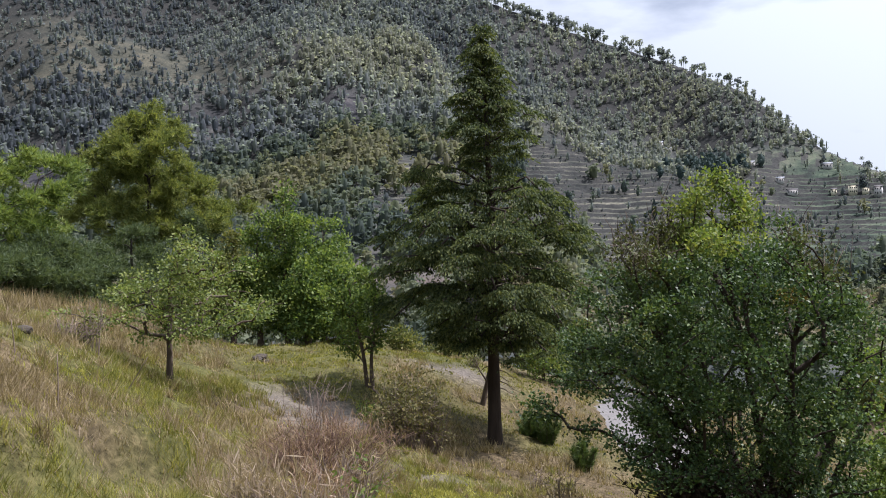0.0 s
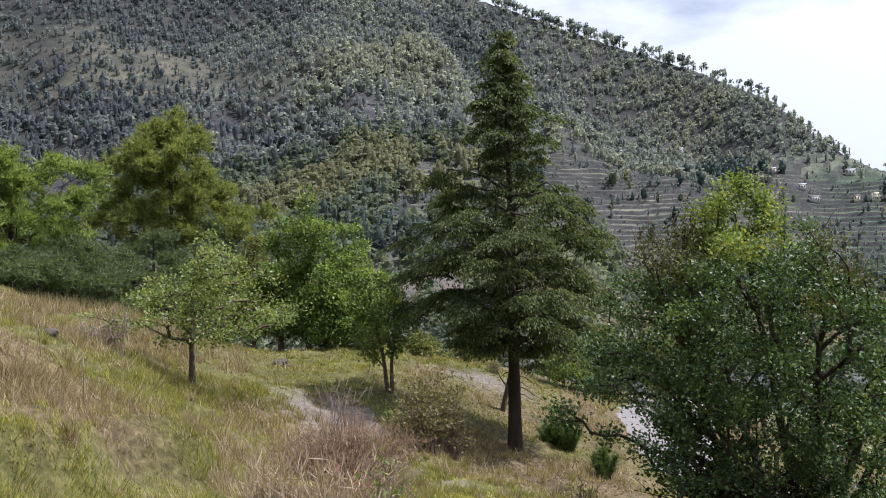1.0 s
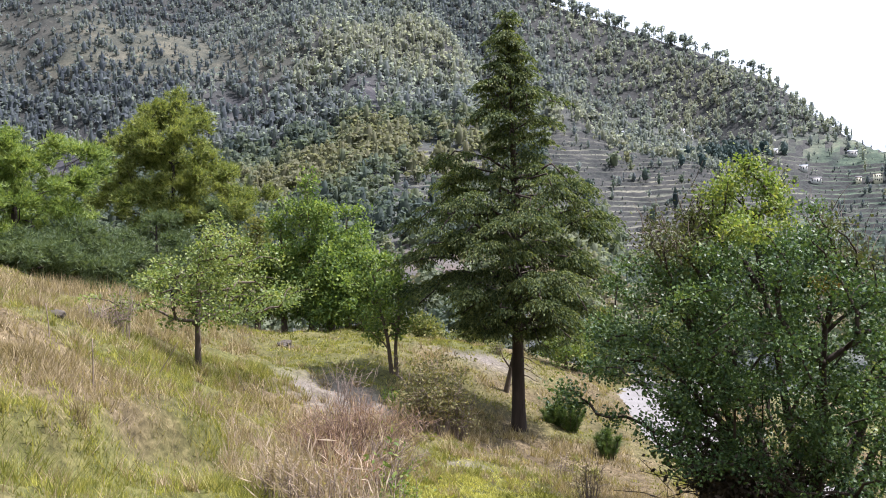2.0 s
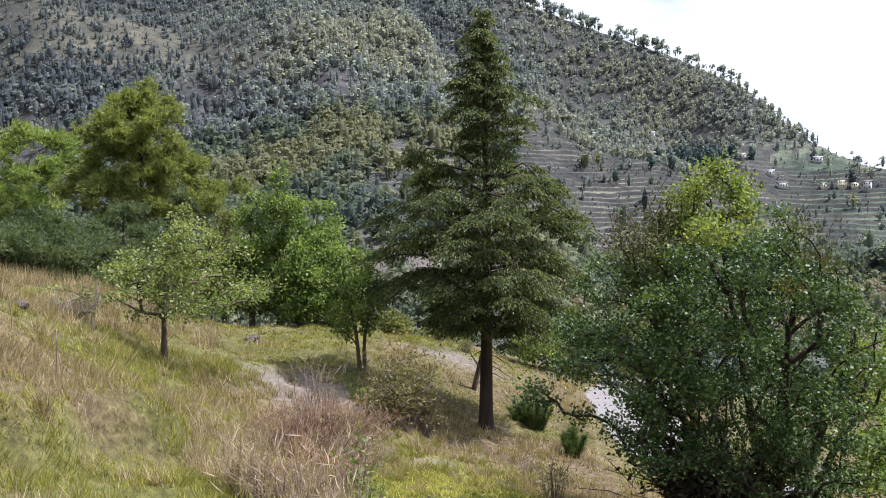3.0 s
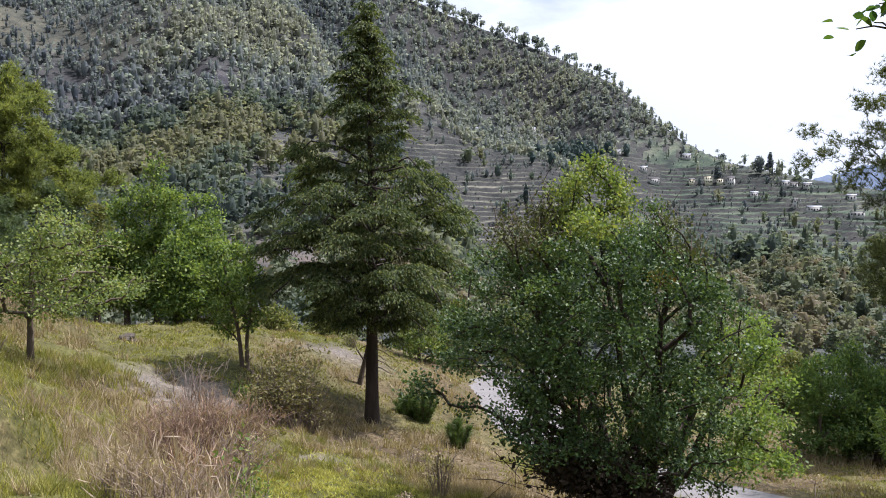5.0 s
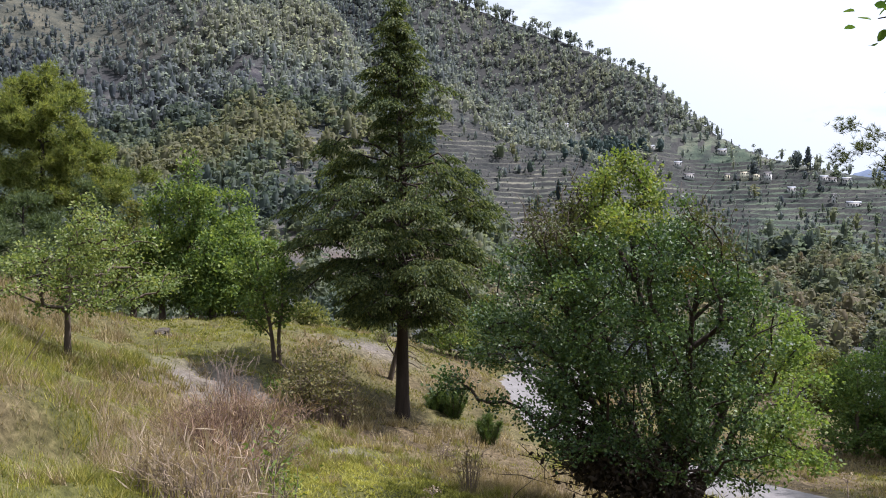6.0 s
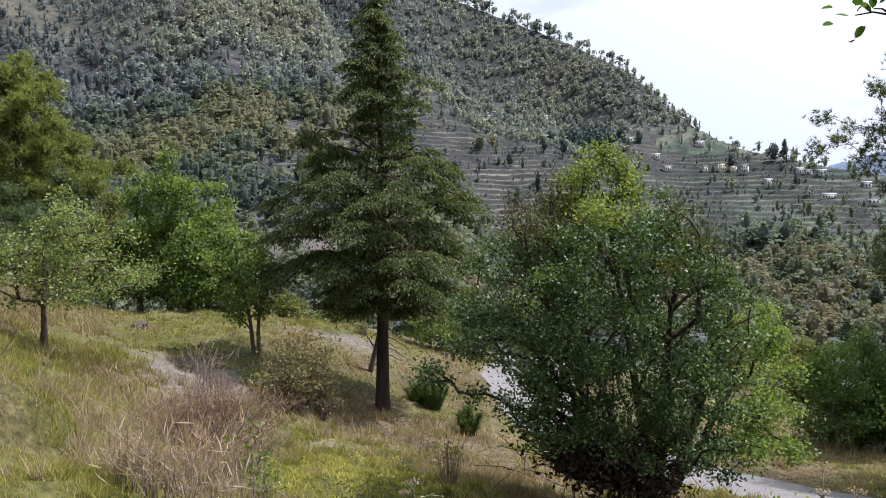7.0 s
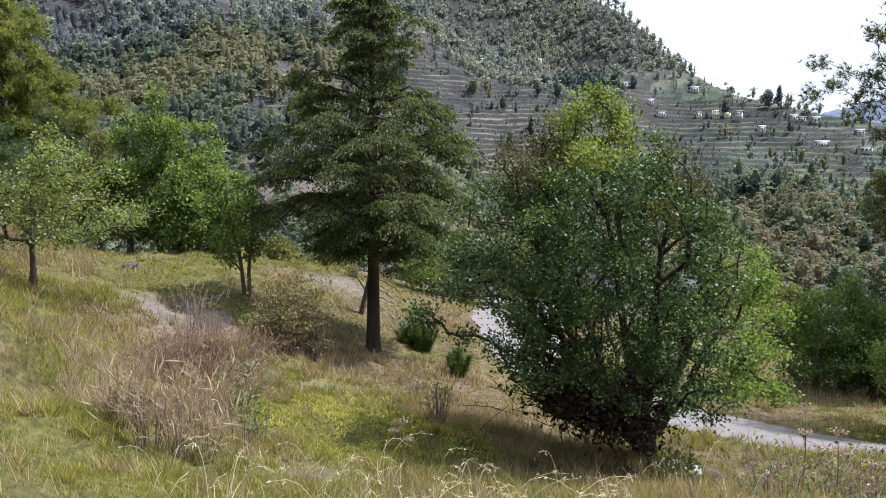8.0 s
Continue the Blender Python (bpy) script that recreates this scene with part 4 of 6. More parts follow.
for k, (az, r, top, w) in enumerate(((-25.3, 31.0, 0.3, 1.5), (-22.5, 34, -0.5, 1.5), (-28.5, 30.0, -0.5, 1.5), (-20.5, 36, 1.2, 1.7), (-16.4, 38, 2.0, 1.6))):
    p = spot(az, r)
    H = tall(p, r, top)
    pine_tree(p, 63 + k, H, ((0.05, w), (0.3, 1.15 * w), (0.6, w), (0.85, 0.55 * w), (1.0, 0.15)), "soft grey-green young pine below the bank", NEEDLE_BLUE, clumps=70, per=34, length=0.26,
              needles=10, width=0.032, spread=0.2, up=0.9, fan=0.7, wobble=0.45, base_r=0.12, group="young pines below the bank")

# ---------------------------------------------------------------- trees at the right of the track
p = spot(37.75, 30.0)
H = tall(p, 30.0, 10.6)
rngr = np.random.default_rng(71)
pine_tree(p, 71, H, ((0.38, 0.6), (0.45, 2.0), (0.55, 1.5), (0.62, 1.0), (0.70, 2.2), (0.78, 2.3), (0.86, 1.8), (0.94, 1.2), (1.0, 0.3)), "tall slender open-crowned pine with a straight trunk", NEEDLE_DARK,
          limb=0.16, twig=0.45, clumps=120, per=44, length=0.2, needles=13, width=0.017, base_r=0.19, stems=[stem_path(rngr, H * 0.96, (0.35, 0.1), 0.02, n=14)], spread=0.2, shell=0.8, wobble=0.5, rise=0.05, group="pines beside the track")
p = spot(41.6, 26.0)
H = 19.0
pine_tree(p, 72, H, ((0.6, 0.8), (0.66, 2.4), (0.75, 2.8), (0.8, 2.6), (0.92, 1.6), (1.0, 0.4)), "leaning thick-trunked pine with plated red-brown bark", NEEDLE_DARK, limb=0.14, twig=0.5, clumps=120, per=44, length=0.2,
          needles=13, width=0.017, base_r=0.31, stems=[np.array([(a * 0.743, -a * 0.669, z) for a, z in ((0, -0.2), (0.1, 1.5), (0.28, 3.2), (0.7, 5.5), (1.4, 7.5), (2.5, 9.5), (3.5, 12), (3.9, 16))])],
          crown_lean=(2.6, -2.3), rise=0.05, spread=0.35, shell=0.8, wobble=0.4, group="pines beside the track")
p = spot(43.1, 34.0)
H = 17.0
pine_tree(p, 73, H, ((0.4, 1.0), (0.5, 2.0), (0.65, 2.3), (0.8, 2.0), (1.0, 0.4)), "dark straight pine behind the leaning one", NEEDLE_DARK, limb=0.16, twig=0.45, clumps=130, per=44, length=0.2, needles=12, width=0.017,
          base_r=0.27, rise=0.05, spread=0.35, shell=0.8, wobble=0.4, group="pines beside the track")
p = spot(44.9, 38.0)
H = tall(p, 38.0, 11.5)
pine_tree(p, 74, H, ((0.3, 1.5), (0.42, 2.8), (0.6, 3.3), (0.8, 2.6), (0.92, 1.5), (1.0, 0.4)), "open pine further down the slope", NEEDLE_DARK, limb=0.14, twig=0.4, clumps=200, per=32, length=0.2, needles=11, width=0.02,
          base_r=0.2, rise=0.05, spread=0.4, shell=0.8, wobble=0.4, group="pines beside the track")
p = spot(36.9, 32.0)
H = tall(p, 32.0, -5.4)
pine_tree(p, 75, H, ((0.05, 1.3), (0.2, 1.4), (0.5, 0.95), (0.8, 0.5), (1.0, 0.05)), "young dark cedar with level tiers", NEEDLE_BLUE, name="cedar_tree", clumps=170, per=14, length=0.14, needles=12,
          width=0.02, base_r=0.1, rise=-0.1, spread=0.16, up=0.2)
p = spot(38.45, 20.0)
H = tall(p, 20.0, -6.8)
broad_tree(p, 76, H, ((0.22, 0.45), (0.3, 0.8), (0.42, 0.98), (0.58, 0.8), (0.75, 0.5), (0.88, 0.28), (1.0, 0.08)), "young leafy tree with fresh green leaves beside the track", SUNLIT_AND_YOUNG, "young_tree", clumps=90, per=48,
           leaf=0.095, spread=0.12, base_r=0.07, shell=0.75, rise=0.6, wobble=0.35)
for k, (az, r, top, w, mat) in enumerate(((33.0, 28.5, -8.2, 1.1, DEEP), (34.6, 30.0, -7.6, 1.0, DEEP), (36.2, 29.5, -8.6, 1.1, DEEP), (40.3, 29.0, -8.2, 1.3, DEEP), (27.0, 38.0, -8.3, 1.3, OLIVE), (29.2, 40.0, -7.2, 1.2, SUNLIT_AND_YOUNG), (31.2, 37.0, -8.6, 1.2, OLIVE))):
    p = spot(az, r)
    H = tall(p, r, top)
    broad_tree(p, 80 + k, H, ((0.12, 0.7 * w), (0.25, w), (0.5, 1.05 * w), (0.75, 0.7 * w), (0.9, 0.4 * w), (1.0, 0.1)), "dense low green tree on the far side of the track", mat, "roadside_tree",
               group="trees beside the track", clumps=100, per=80, leaf=0.12, spread=0.17, base_r=0.1, shell=0.7, wobble=0.3)
for k, (az, r, top, w, mat) in enumerate(((0.4, 31.5, -6.5, 0.8, OLIVE), (6.8, 33.0, -7.0, 1.0, YELLOW_LEAF), (9.5, 34.0, -6.0, 1.0, OLIVE), (13.5, 35.0, -5.0, 1.1, OLIVE), (-3.0, 33.0, -6.3, 0.8, OLIVE))):
    p = spot(az, r)
    H = tall(p, r, top)
    broad_tree(p, 90 + k, H, ((0.05, 0.7 * w), (0.3, w), (0.6, 0.9 * w), (0.85, 0.5 * w), (1.0, 0.1)), "yellow-green scrub tree at the shelf's edge", mat, "scrub_tree",
               group="scrub at the edge of the shelf", clumps=60, per=60, leaf=0.12, spread=0.17, base_r=0.06, shell=0.7, wobble=0.35)


def overhanging_branch():
    """A leafy bough that reaches into view from a tree beside the camera."""
    rng = np.random.default_rng(77)
    base = spot(80, 4.3)
    ob = thing("overhanging_tree", base, "tree beside the viewpoint with a leafy overhanging bough", "tree")

    def at(az, el, r):
        return np.array([r * math.sin(radians(az)), r * math.cos(radians(az)), r * math.tan(radians(el))]) - np.array(base)

    stem = np.array([(0, 0, -0.2), (0.05, 0.02, 0.8), (0.02, 0.05, 1.7), (-0.05, 0.1, 2.6), (0.1, 0.2, 3.6), (0.15, 0.25, 4.6)])
    part("trunk", trunk_mesh(rng, [stem], 0.13, 0.05), BARK, ob, smooth=True)
    wood, leaves = Buf(), Buf()
    fork = np.array((-0.05, 0.1, 2.55))
    boughs = ((at(62, 22, 3.6), at(50, 19.0, 3.3), at(44.2, 13.5, 3.2), at(42.7, 9.0, 3.15), at(40.3, 7.4, 3.1), at(37.9, 6.6, 3.1), at(36.2, 7.4, 3.05)),
              (at(58, 22, 3.6), at(49, 19.5, 3.3), at(42.5, 17.6, 3.1), at(38, 14.6, 3.05), at(34.2, 11.2, 3.0)),
              (at(58, 24, 3.6), at(47, 20.5, 3.2), at(41, 17.8, 3.0), at(37, 16.6, 2.95), at(33.6, 15.4, 2.9)),
              (at(60, 21, 3.5), at(53, 17, 3.2), at(48.5, 12.5, 3.1), at(46.5, 8.0, 3.1), at(45.5, 6.0, 3.1)),
              (at(60, 25, 3.4), at(50, 20.5, 3.0), at(44, 17.0, 2.9), at(39.5, 16.0, 2.8), at(37.0, 14.0, 2.8)),
              (at(60, 26, 3.4), at(50, 21.5, 3.1), at(45, 18.0, 3.0), at(41.5, 15.4, 2.9), at(38.6, 13.6, 2.9)),
              (at(62, 24, 3.4), at(52, 18.5, 3.1), at(47, 15.0, 3.0), at(44.2, 13.2, 3.0), at(41.6, 12.0, 3.0)))
    spots, ways = [], []
    for b in boughs:
        path = np.array([fork, *b])
        f = np.linspace(0, 1, 26)
        s = np.linspace(0, 1, len(path))
        p = np.stack([np.interp(f, s, path[:, c]) for c in range(3)], 1)
        for _ in range(2):
            p[1:-1] = (p[:-2] + 2 * p[1:-1] + p[2:]) / 4
        p[2:-1] += rng.normal(size=(23, 3)) * 0.012
        tube(wood, p, 0.020 * (1 - f) ** 1.2 + 0.003, 6)
        for k in range(11, 26):
            for _ in range(1 if b is boughs[0] and k > 15 else 4 if b is boughs[2] or b is boughs[4] else 3):
                d = unit(rng.normal(size=3) + np.array([0, 0, 0.15])) * rng.uniform(0.05, 0.13)
                q = p[k] + d
                tube(wood, [p[k], p[k] + d * 0.5 + [0, 0, 0.01], q], [0.004, 0.003, 0.002], 4)
                for _ in range(6):
                    spots.append(q + rng.normal(size=3) * 0.045)
                    ways.append(d / np.linalg.norm(d) + np.array([0, 0, -0.5]))
    at_, way_ = np.array(spots), np.array(ways)
    # oval leaves with a fold along the middle
    n = len(at_)
    d = unit(way_ + rng.normal(size=(n, 3)) * 0.6)
    s = unit(np.cross(d, rng.normal(size=(n, 3)) + np.array([0, 0, 2.0])))
    o = np.cross(s, d)
    L = rng.uniform(0.036, 0.058, (n, 1))
    ring = ((0, 0), (0.22, 0.27), (0.52, 0.36), (0.82, 0.22), (1.0, 0), (0.82, -0.22), (0.52, -0.36), (0.22, -0.27))
    v = np.stack([at_ + d * L * a + s * L * b + o * L * 0.35 * abs(b) for a, b in ring], 1)
    i = np.arange(n)[:, None] * 8
    leaves.add(v.reshape(-1, 3), np.concatenate([i + np.array([[0, 1, 2, 4]]), i + np.array([[0, 4, 6, 7]])], 0))
    leaves.f.append(np.concatenate([i + np.array([[2, 3, 4]]), i + np.array([[4, 5, 6]])], 0))
    tagged(part("bough_wood", wood, BARK, ob), kind="stuff")
    part("crown", leaves, OVERHANG, ob)


overhanging_branch()


# ---------------------------------------------------------------- shrubs and small plants
def twiggy_bush(az, r, height, width, seed, label, stalk, stems=120, leaf=None, leaves=0, leaf_size=0.05, name="dry_bush", slim=0.5):
    rng = np.random.default_rng(seed)
    p = spot(az, r)
    ob = thing(name, p, label, "bush")
    b, tips = Buf(), []
    for _ in range(stems):
        a, out_ = rng.uniform(0, 6.283), rng.uniform(0, 1) ** 0.6
        h = height * rng.uniform(0.5, 1.05) * (1 - 0.25 * out_)
        root = np.array([math.cos(a) * out_ * width * 0.2, math.sin(a) * out_ * width * 0.2, -0.1])
        tip = np.array([math.cos(a) * out_ * width * 0.5, math.sin(a) * out_ * width * 0.5, h]) * [1 + rng.normal() * 0.2, 1 + rng.normal() * 0.2, 1]
        f = np.linspace(0, 1, 6)[:, None]
        path = root + (tip - root) * f + np.array([0, 0, 0.12 * height]) * np.sin(f * 3.1) + rng.normal(size=(6, 3)) * 0.03 * height * f
        tube(b, path, 0.0055 * (1 - 0.75 * f[:, 0]) + 0.0018, 4)
        for k in range(3):
            g = rng.uniform(0.4, 0.95)
            q = root + (tip - root) * g + np.array([0, 0, 0.12 * height]) * math.sin(g * 3.1)
            e = q + unit(rng.normal(size=3) + np.array([0, 0, 0.8])) * height * rng.uniform(0.12, 0.28)
            tube(b, [q, (q + e) / 2 + rng.normal(size=3) * 0.02, e], [0.0035, 0.003, 0.0015], 4)
            tips.extend([e, (q + e) / 2])
        tips.append(tip)
    tagged(part("stalk_thicket", b, stalk, ob), kind="stuff")
    if leaf:
        tips = np.array(tips)
        at = tips[rng.integers(0, len(tips), leaves)] + rng.normal(size=(leaves, 3)) * 0.07
        lb = Buf()
        kites(lb, rng, at, leaf_size, slim, np.array([0, 0, 0.4 if slim > 0.3 else 1.6]), 1.0)
        part("foliage", lb, leaf, ob)
    return ob


RUSSET = leaf_material("russet_dry_blade", ((0.1, (0.11, 0.07, 0.048)), (0.5, (0.24, 0.155, 0.105)), (0.9, (0.4, 0.305, 0.22))), 0.3, 0.6, 0.8)
twiggy_bush(-8.3, 13.2, 1.2, 2.2, 101, "dry russet bush with bare grey twigs on the slope", RED_STALK, 230, RUSSET, 3000, 0.14, slim=0.06)
twiggy_bush(-9.0, 13.9, 1.75, 1.6, 102, "bare grey twiggy bush", TWIG, 40)
for k, (az, r, h, w) in enumerate(((-14.0, 8.9, 0.7, 0.55), (-12.2, 8.4, 0.85, 0.6), (-10.4, 8.2, 0.8, 0.6), (-8.8, 8.4, 0.62, 0.6), (-9.6, 9.5, 0.75, 0.7), (-8.2, 10.4, 0.8, 0.8))):
    twiggy_bush(az, r, h, w, 130 + k, "bunch of dry pinkish grass stalks", TWIG, 13, PALE_PLUME if k < 4 else RUSSET, 260, 0.22, "dry_stalks", 0.055)
twiggy_bush(-6.6, 11.8, 0.8, 1.3, 104, "low tangle of dry grey twigs", TWIG, 60, STRAW, 260, 0.16, slim=0.1)
twiggy_bush(-2.5, 17.8, 1.7, 1.5, 105, "olive-leaved shrub with yellowing leaves", TWIG, 110, SHRUB_LEAF, 4400, 0.07, "olive_shrub")
twiggy_bush(-1.0, 18.2, 1.25, 1.0, 106, "olive-leaved shrub with yellowing leaves", TWIG, 70, SHRUB_LEAF, 1000, 0.065, "olive_shrub")
twiggy_bush(-5.3, 19.2, 0.5, 0.45, 107, "small bright green plant on gravel", TWIG, 20, YELLOW_LEAF, 380, 0.07, "green_plant")
twiggy_bush(-5.9, 8.9, 1.05, 0.45, 108, "thin sapling with a few yellow-green leaves", TWIG, 4, YELLOW_LEAF, 110, 0.06, "sapling")
twiggy_bush(-4.7, 9.6, 0.75, 0.7, 109, "low sapling with yellow-green leaves", TWIG, 7, YELLOW_LEAF, 260, 0.055, "sapling")
twiggy_bush(-22.9, 15.2, 0.95, 0.6, 110, "cluster of cut grey stems in the grass", TWIG, 26, OLIVE, 200, 0.06, "cut_shrub")
twiggy_bush(-24.6, 15.4, 0.5, 1.6, 111, "low sprawling dry brushwood", TWIG, 60, None, 0, 0.05)
twiggy_bush(8.0, 13.2, 0.9, 0.6, 112, "thin dry weed stalks", TWIG, 26, STRAW, 240, 0.05, "dry_weeds")
twiggy_bush(6.3, 16.5, 0.7, 0.5, 113, "thin dry weed stalks", TWIG, 20, STRAW, 160, 0.05, "dry_weeds")
twiggy_bush(24.6, 11.7, 0.75, 0.7, 114, "light green leafy plant at the foot of the pear tree", TWIG, 26, FRUIT_LEAF, 520, 0.085, "leafy_plant")
twiggy_bush(31.5, 8.6, 0.85, 1.6, 115, "dry weeds with a few green leaves", TWIG, 60, FRUIT_LEAF, 420, 0.06, "dry_weeds")
twiggy_bush(36.5, 10.2, 0.9, 2.2, 116, "dry weeds with a few green leaves", TWIG, 80, OLIVE, 700, 0.06, "dry_weeds")
twiggy_bush(2.0, 26.6, 0.5, 0.7, 117, "low dark shrub on the bare shelf", TWIG, 30, OLIVE, 420, 0.06, "low_shrub")


def pine_sapling(az, r, height, width, shoots, seed):
    """A bushy young pine: a cluster of upright leaders clothed in long needles."""
    rng = np.random.default_rng(seed)
    ob = thing("pine_sapling", spot(az, r), "bushy young pine with long upright needles", "tree", "young pines on the slope")
    for k in range(shoots):
        a, q = k * 2.4 + rng.normal() * 0.3, width * math.sqrt((k + 0.3) / shoots)
        h = height * rng.uniform(0.7, 1.0) * (1 - 0.25 * k / shoots)
        f = np.linspace(0, 1, 7)
        path = np.stack([math.cos(a) * q * (0.35 + 0.65 * f), math.sin(a) * q * (0.35 + 0.65 * f), -0.08 + (h - 0.15) * f], 1) + rng.normal(size=(7, 3)) * 0.012
        wood, needles = Buf(), Buf()
        tube(wood, path, 0.016 * (1 - 0.75 * f) + 0.003, 5)
        shoot = part("shoot", wood, BARK, ob)
        g = rng.uniform(0.05, 1.0, 80)
        at = np.stack([np.interp(g, f, path[:, c]) for c in range(3)], 1)
        out_ = rng.normal(size=(80, 3)) * [1, 1, 0.3] * 0.7 + np.array([0, 0, 1.0])
        tufts(needles, rng, at, 0.2, 9, 0.012, out_, 0.25)
        part("needles", needles, SAPLING_NEEDLE, shoot)


pine_sapling(5.8, 22.4, 1.0, 0.42, 9, 121)
pine_sapling(6.9, 22.2, 1.1, 0.42, 9, 122)
pine_sapling(9.4, 20.6, 1.05, 0.4, 9, 123)


def leaning_stem():
    p = spot(2.4, 23.6)
    ob = thing("dead_trunk", p, "dark leaning dead stem behind the juniper", "dead tree")
    b = Buf()
    f = np.linspace(0, 1, 9)
    tube(b, np.stack([0.05 + 0.42 * f, 0.1 * f, -0.1 + 1.9 * f], 1), 0.085 - 0.05 * f, 8)
    tube(b, np.array([(0.2, 0, 0.7), (0.0, 0, 1.0), (-0.12, 0, 1.35)]), [0.03, 0.02, 0.008], 6)
    part("stem", b, BARK, ob, smooth=True)


leaning_stem()


def stone(name, at, size, seed, label, mat=None, group=""):
    rng = np.random.default_rng(seed)
    bm = bmesh.new()
    bmesh.ops.create_icosphere(bm, subdivisions=2, radius=0.5)
    off = rng.uniform(0, 50, 3)
    for v in bm.verts:
        n = noise.noise(v.co * 2.3 + Vector(off)) * 0.28 + noise.noise(v.co * 5 + Vector(off)) * 0.1
        v.co = Vector((v.co.x * size[0], v.co.y * size[1], v.co.z * size[2])) * (1 + n)
    me = bpy.data.meshes.new(name)
    bm.to_mesh(me)
    bm.free()
    me.materials.append(mat or STONE)
    ob = new(name, me)
    ob.matrix_world = Matrix.Translation(at) @ Matrix.Rotation(rng.uniform(0, 6), 4, "Z")
    return tagged(ob, label, name.replace("_", " "), group)


rock_rng = np.random.default_rng(3)
for k in range(11):
    q = spot(-12.45 + rock_rng.normal() * 0.45, 24.9 + rock_rng.normal() * 0.15, -0.04)
    stone("stone", q, rock_rng.uniform(0.1, 0.26, 3) * [1.3, 1, 0.6], 200 + k, "dark fieldstone in a heap on the lawn", None, "stones heaped on the lawn")
for k, (az, r, s) in enumerate(((-26.8, 13.8, 0.3), (-24.2, 15.8, 0.3), (27.0, 12.6, 0.25))):
    stone("stone", spot(az, r, 0.02), (s, s * 0.8, s * 0.5), 230 + k, "grey stone half sunk in dry grass")
stone("sack", spot(24.5, 12.3, -0.1), (0.75, 0.35, 0.28), 240, "crumpled white sack lying under the pear tree", SACK)
stone("sack", spot(23.7, 12.2, -0.08), (0.4, 0.3, 0.2), 241, "crumpled white sack lying under the pear tree", SACK)


def stick(az, r, height, lean, label, rad=0.009):
    p = spot(az, r, 0.1)
    b = Buf()
    f = np.linspace(0, 1, 5)
    tube(b, np.stack([lean * f, 0.02 * np.sin(f * 4), height * f], 1), rad * (1 - 0.4 * f), 6)
    ob = new("stick", b.mesh("stick", TWIG, True))
    ob.matrix_world = Matrix.Translation(p)
    tagged(ob, label, "stick")


stick(-25.0, 10.6, 0.7, 0.02, "thin upright stick in the dry grass")
stick(-27.3, 12.0, 0.55, -0.03, "short weathered stick in the grass")
stick(-3.9, 20.2, 0.7, -0.3, "pale leaning stick on the bank", 0.02)
stick(-21.0, 13.4, 0.55, 0.35, "bent dry stalk in the grass")


def umbel(az, r, height, seed):
    """A tall dried umbel."""
    rng = np.random.default_rng(seed)
    p = spot(az, r)
    ob = thing("umbel_plant", p, "tall thin weed with flat pale seed heads", "plant", "tall weeds")
    b, head = Buf(), Buf()
    f = np.linspace(0, 1, 7)
    path = np.stack([0.06 * np.sin(f * 2.5), 0.03 * f, -0.05 + height * f], 1)
    tube(b, path, 0.011 - 0.006 * f, 6)
    for g, w in ((1.0, 0.10), (0.8, 0.07), (0.66, 0.06)):
        c = path[int(g * 6)]
        tip = c + np.array([rng.normal() * 0.1 * (g < 1), 0, 0.12 * (g < 1)])
        tube(b, [c, (c + tip) / 2, tip + [0, 0, 0.001]], [0.005, 0.004, 0.004], 4)
        for k in range(14):
            a, q = k * 2.4, math.sqrt((k + 0.5) / 14) * w
            e = tip + np.array([math.cos(a) * q, math.sin(a) * q, 0.07])
            tube(b, [tip, (tip + e) / 2, e], [0.002, 0.002, 0.0015], 3)
            kites(head, rng, np.tile(e, (5, 1)) + rng.normal(size=(5, 3)) * 0.008, 0.022, 0.8)
    part("stem", b, TWIG, ob)
    tagged(part("seed_heads", head, PALE_PLUME, ob, "pale flat seed heads"), kind="stuff")


umbel(32.1, 8.8, 1.15, 301)
umbel(34.1, 8.6, 1.0, 302)
umbel(36.2, 9.4, 0.8, 303)
umbel(5.0, 9.6, 0.7, 304)


# ---------------------------------------------------------------- grass
def strew(rng, n, lo, hi, density, tuft=11):
    """Points on the pasture in front in tufts, thinned by density(x, y)."""
    m = n // tuft
    az = np.radians(rng.uniform(-33, 46, m))
    r = np.sqrt(rng.uniform(lo * lo, hi * hi, m))
    x, y = r * np.sin(az), r * np.cos(az)
    keep = rng.uniform(0, 1, m) < density(x, y)
    wide = np.repeat((0.025 + 0.0022 * r[keep]) * rng.uniform(0.6, 1.5, keep.sum()), tuft)
    x, y, r = np.repeat(x[keep], tuft), np.repeat(y[keep], tuft), np.repeat(r[keep], tuft)
    x, y = x + rng.normal(size=len(x)) * wide, y + rng.normal(size=len(x)) * wide
    return np.stack([x, y, land(x, y) - 0.01], 1), r


def blades(rng, at, r, height, width, lean):
    n = len(at)
    a = rng.uniform(0, 6.283, n)
    out_ = np.stack([np.cos(a), np.sin(a), np.zeros(n)], 1)
    b = rng.uniform(0, 6.283, n)
    s = np.stack([np.cos(b), np.sin(b), np.zeros(n)], 1) * (width * (0.6 + r / 14) * rng.uniform(0.6, 1.3, n))[:, None] * 0.5
    h = (height * rng.uniform(0.45, 1.25, n))[:, None]
    bend = out_ * h * (lean * rng.uniform(0.2, 1.3, n))[:, None]
    up = np.array([0, 0, 1.0])
    v = np.stack([at - s, at + s, at + bend + up * h * 0.95], 1)
    buf = Buf()
    buf.add(v.reshape(-1, 3), np.arange(3 * n).reshape(n, 3))
    return buf


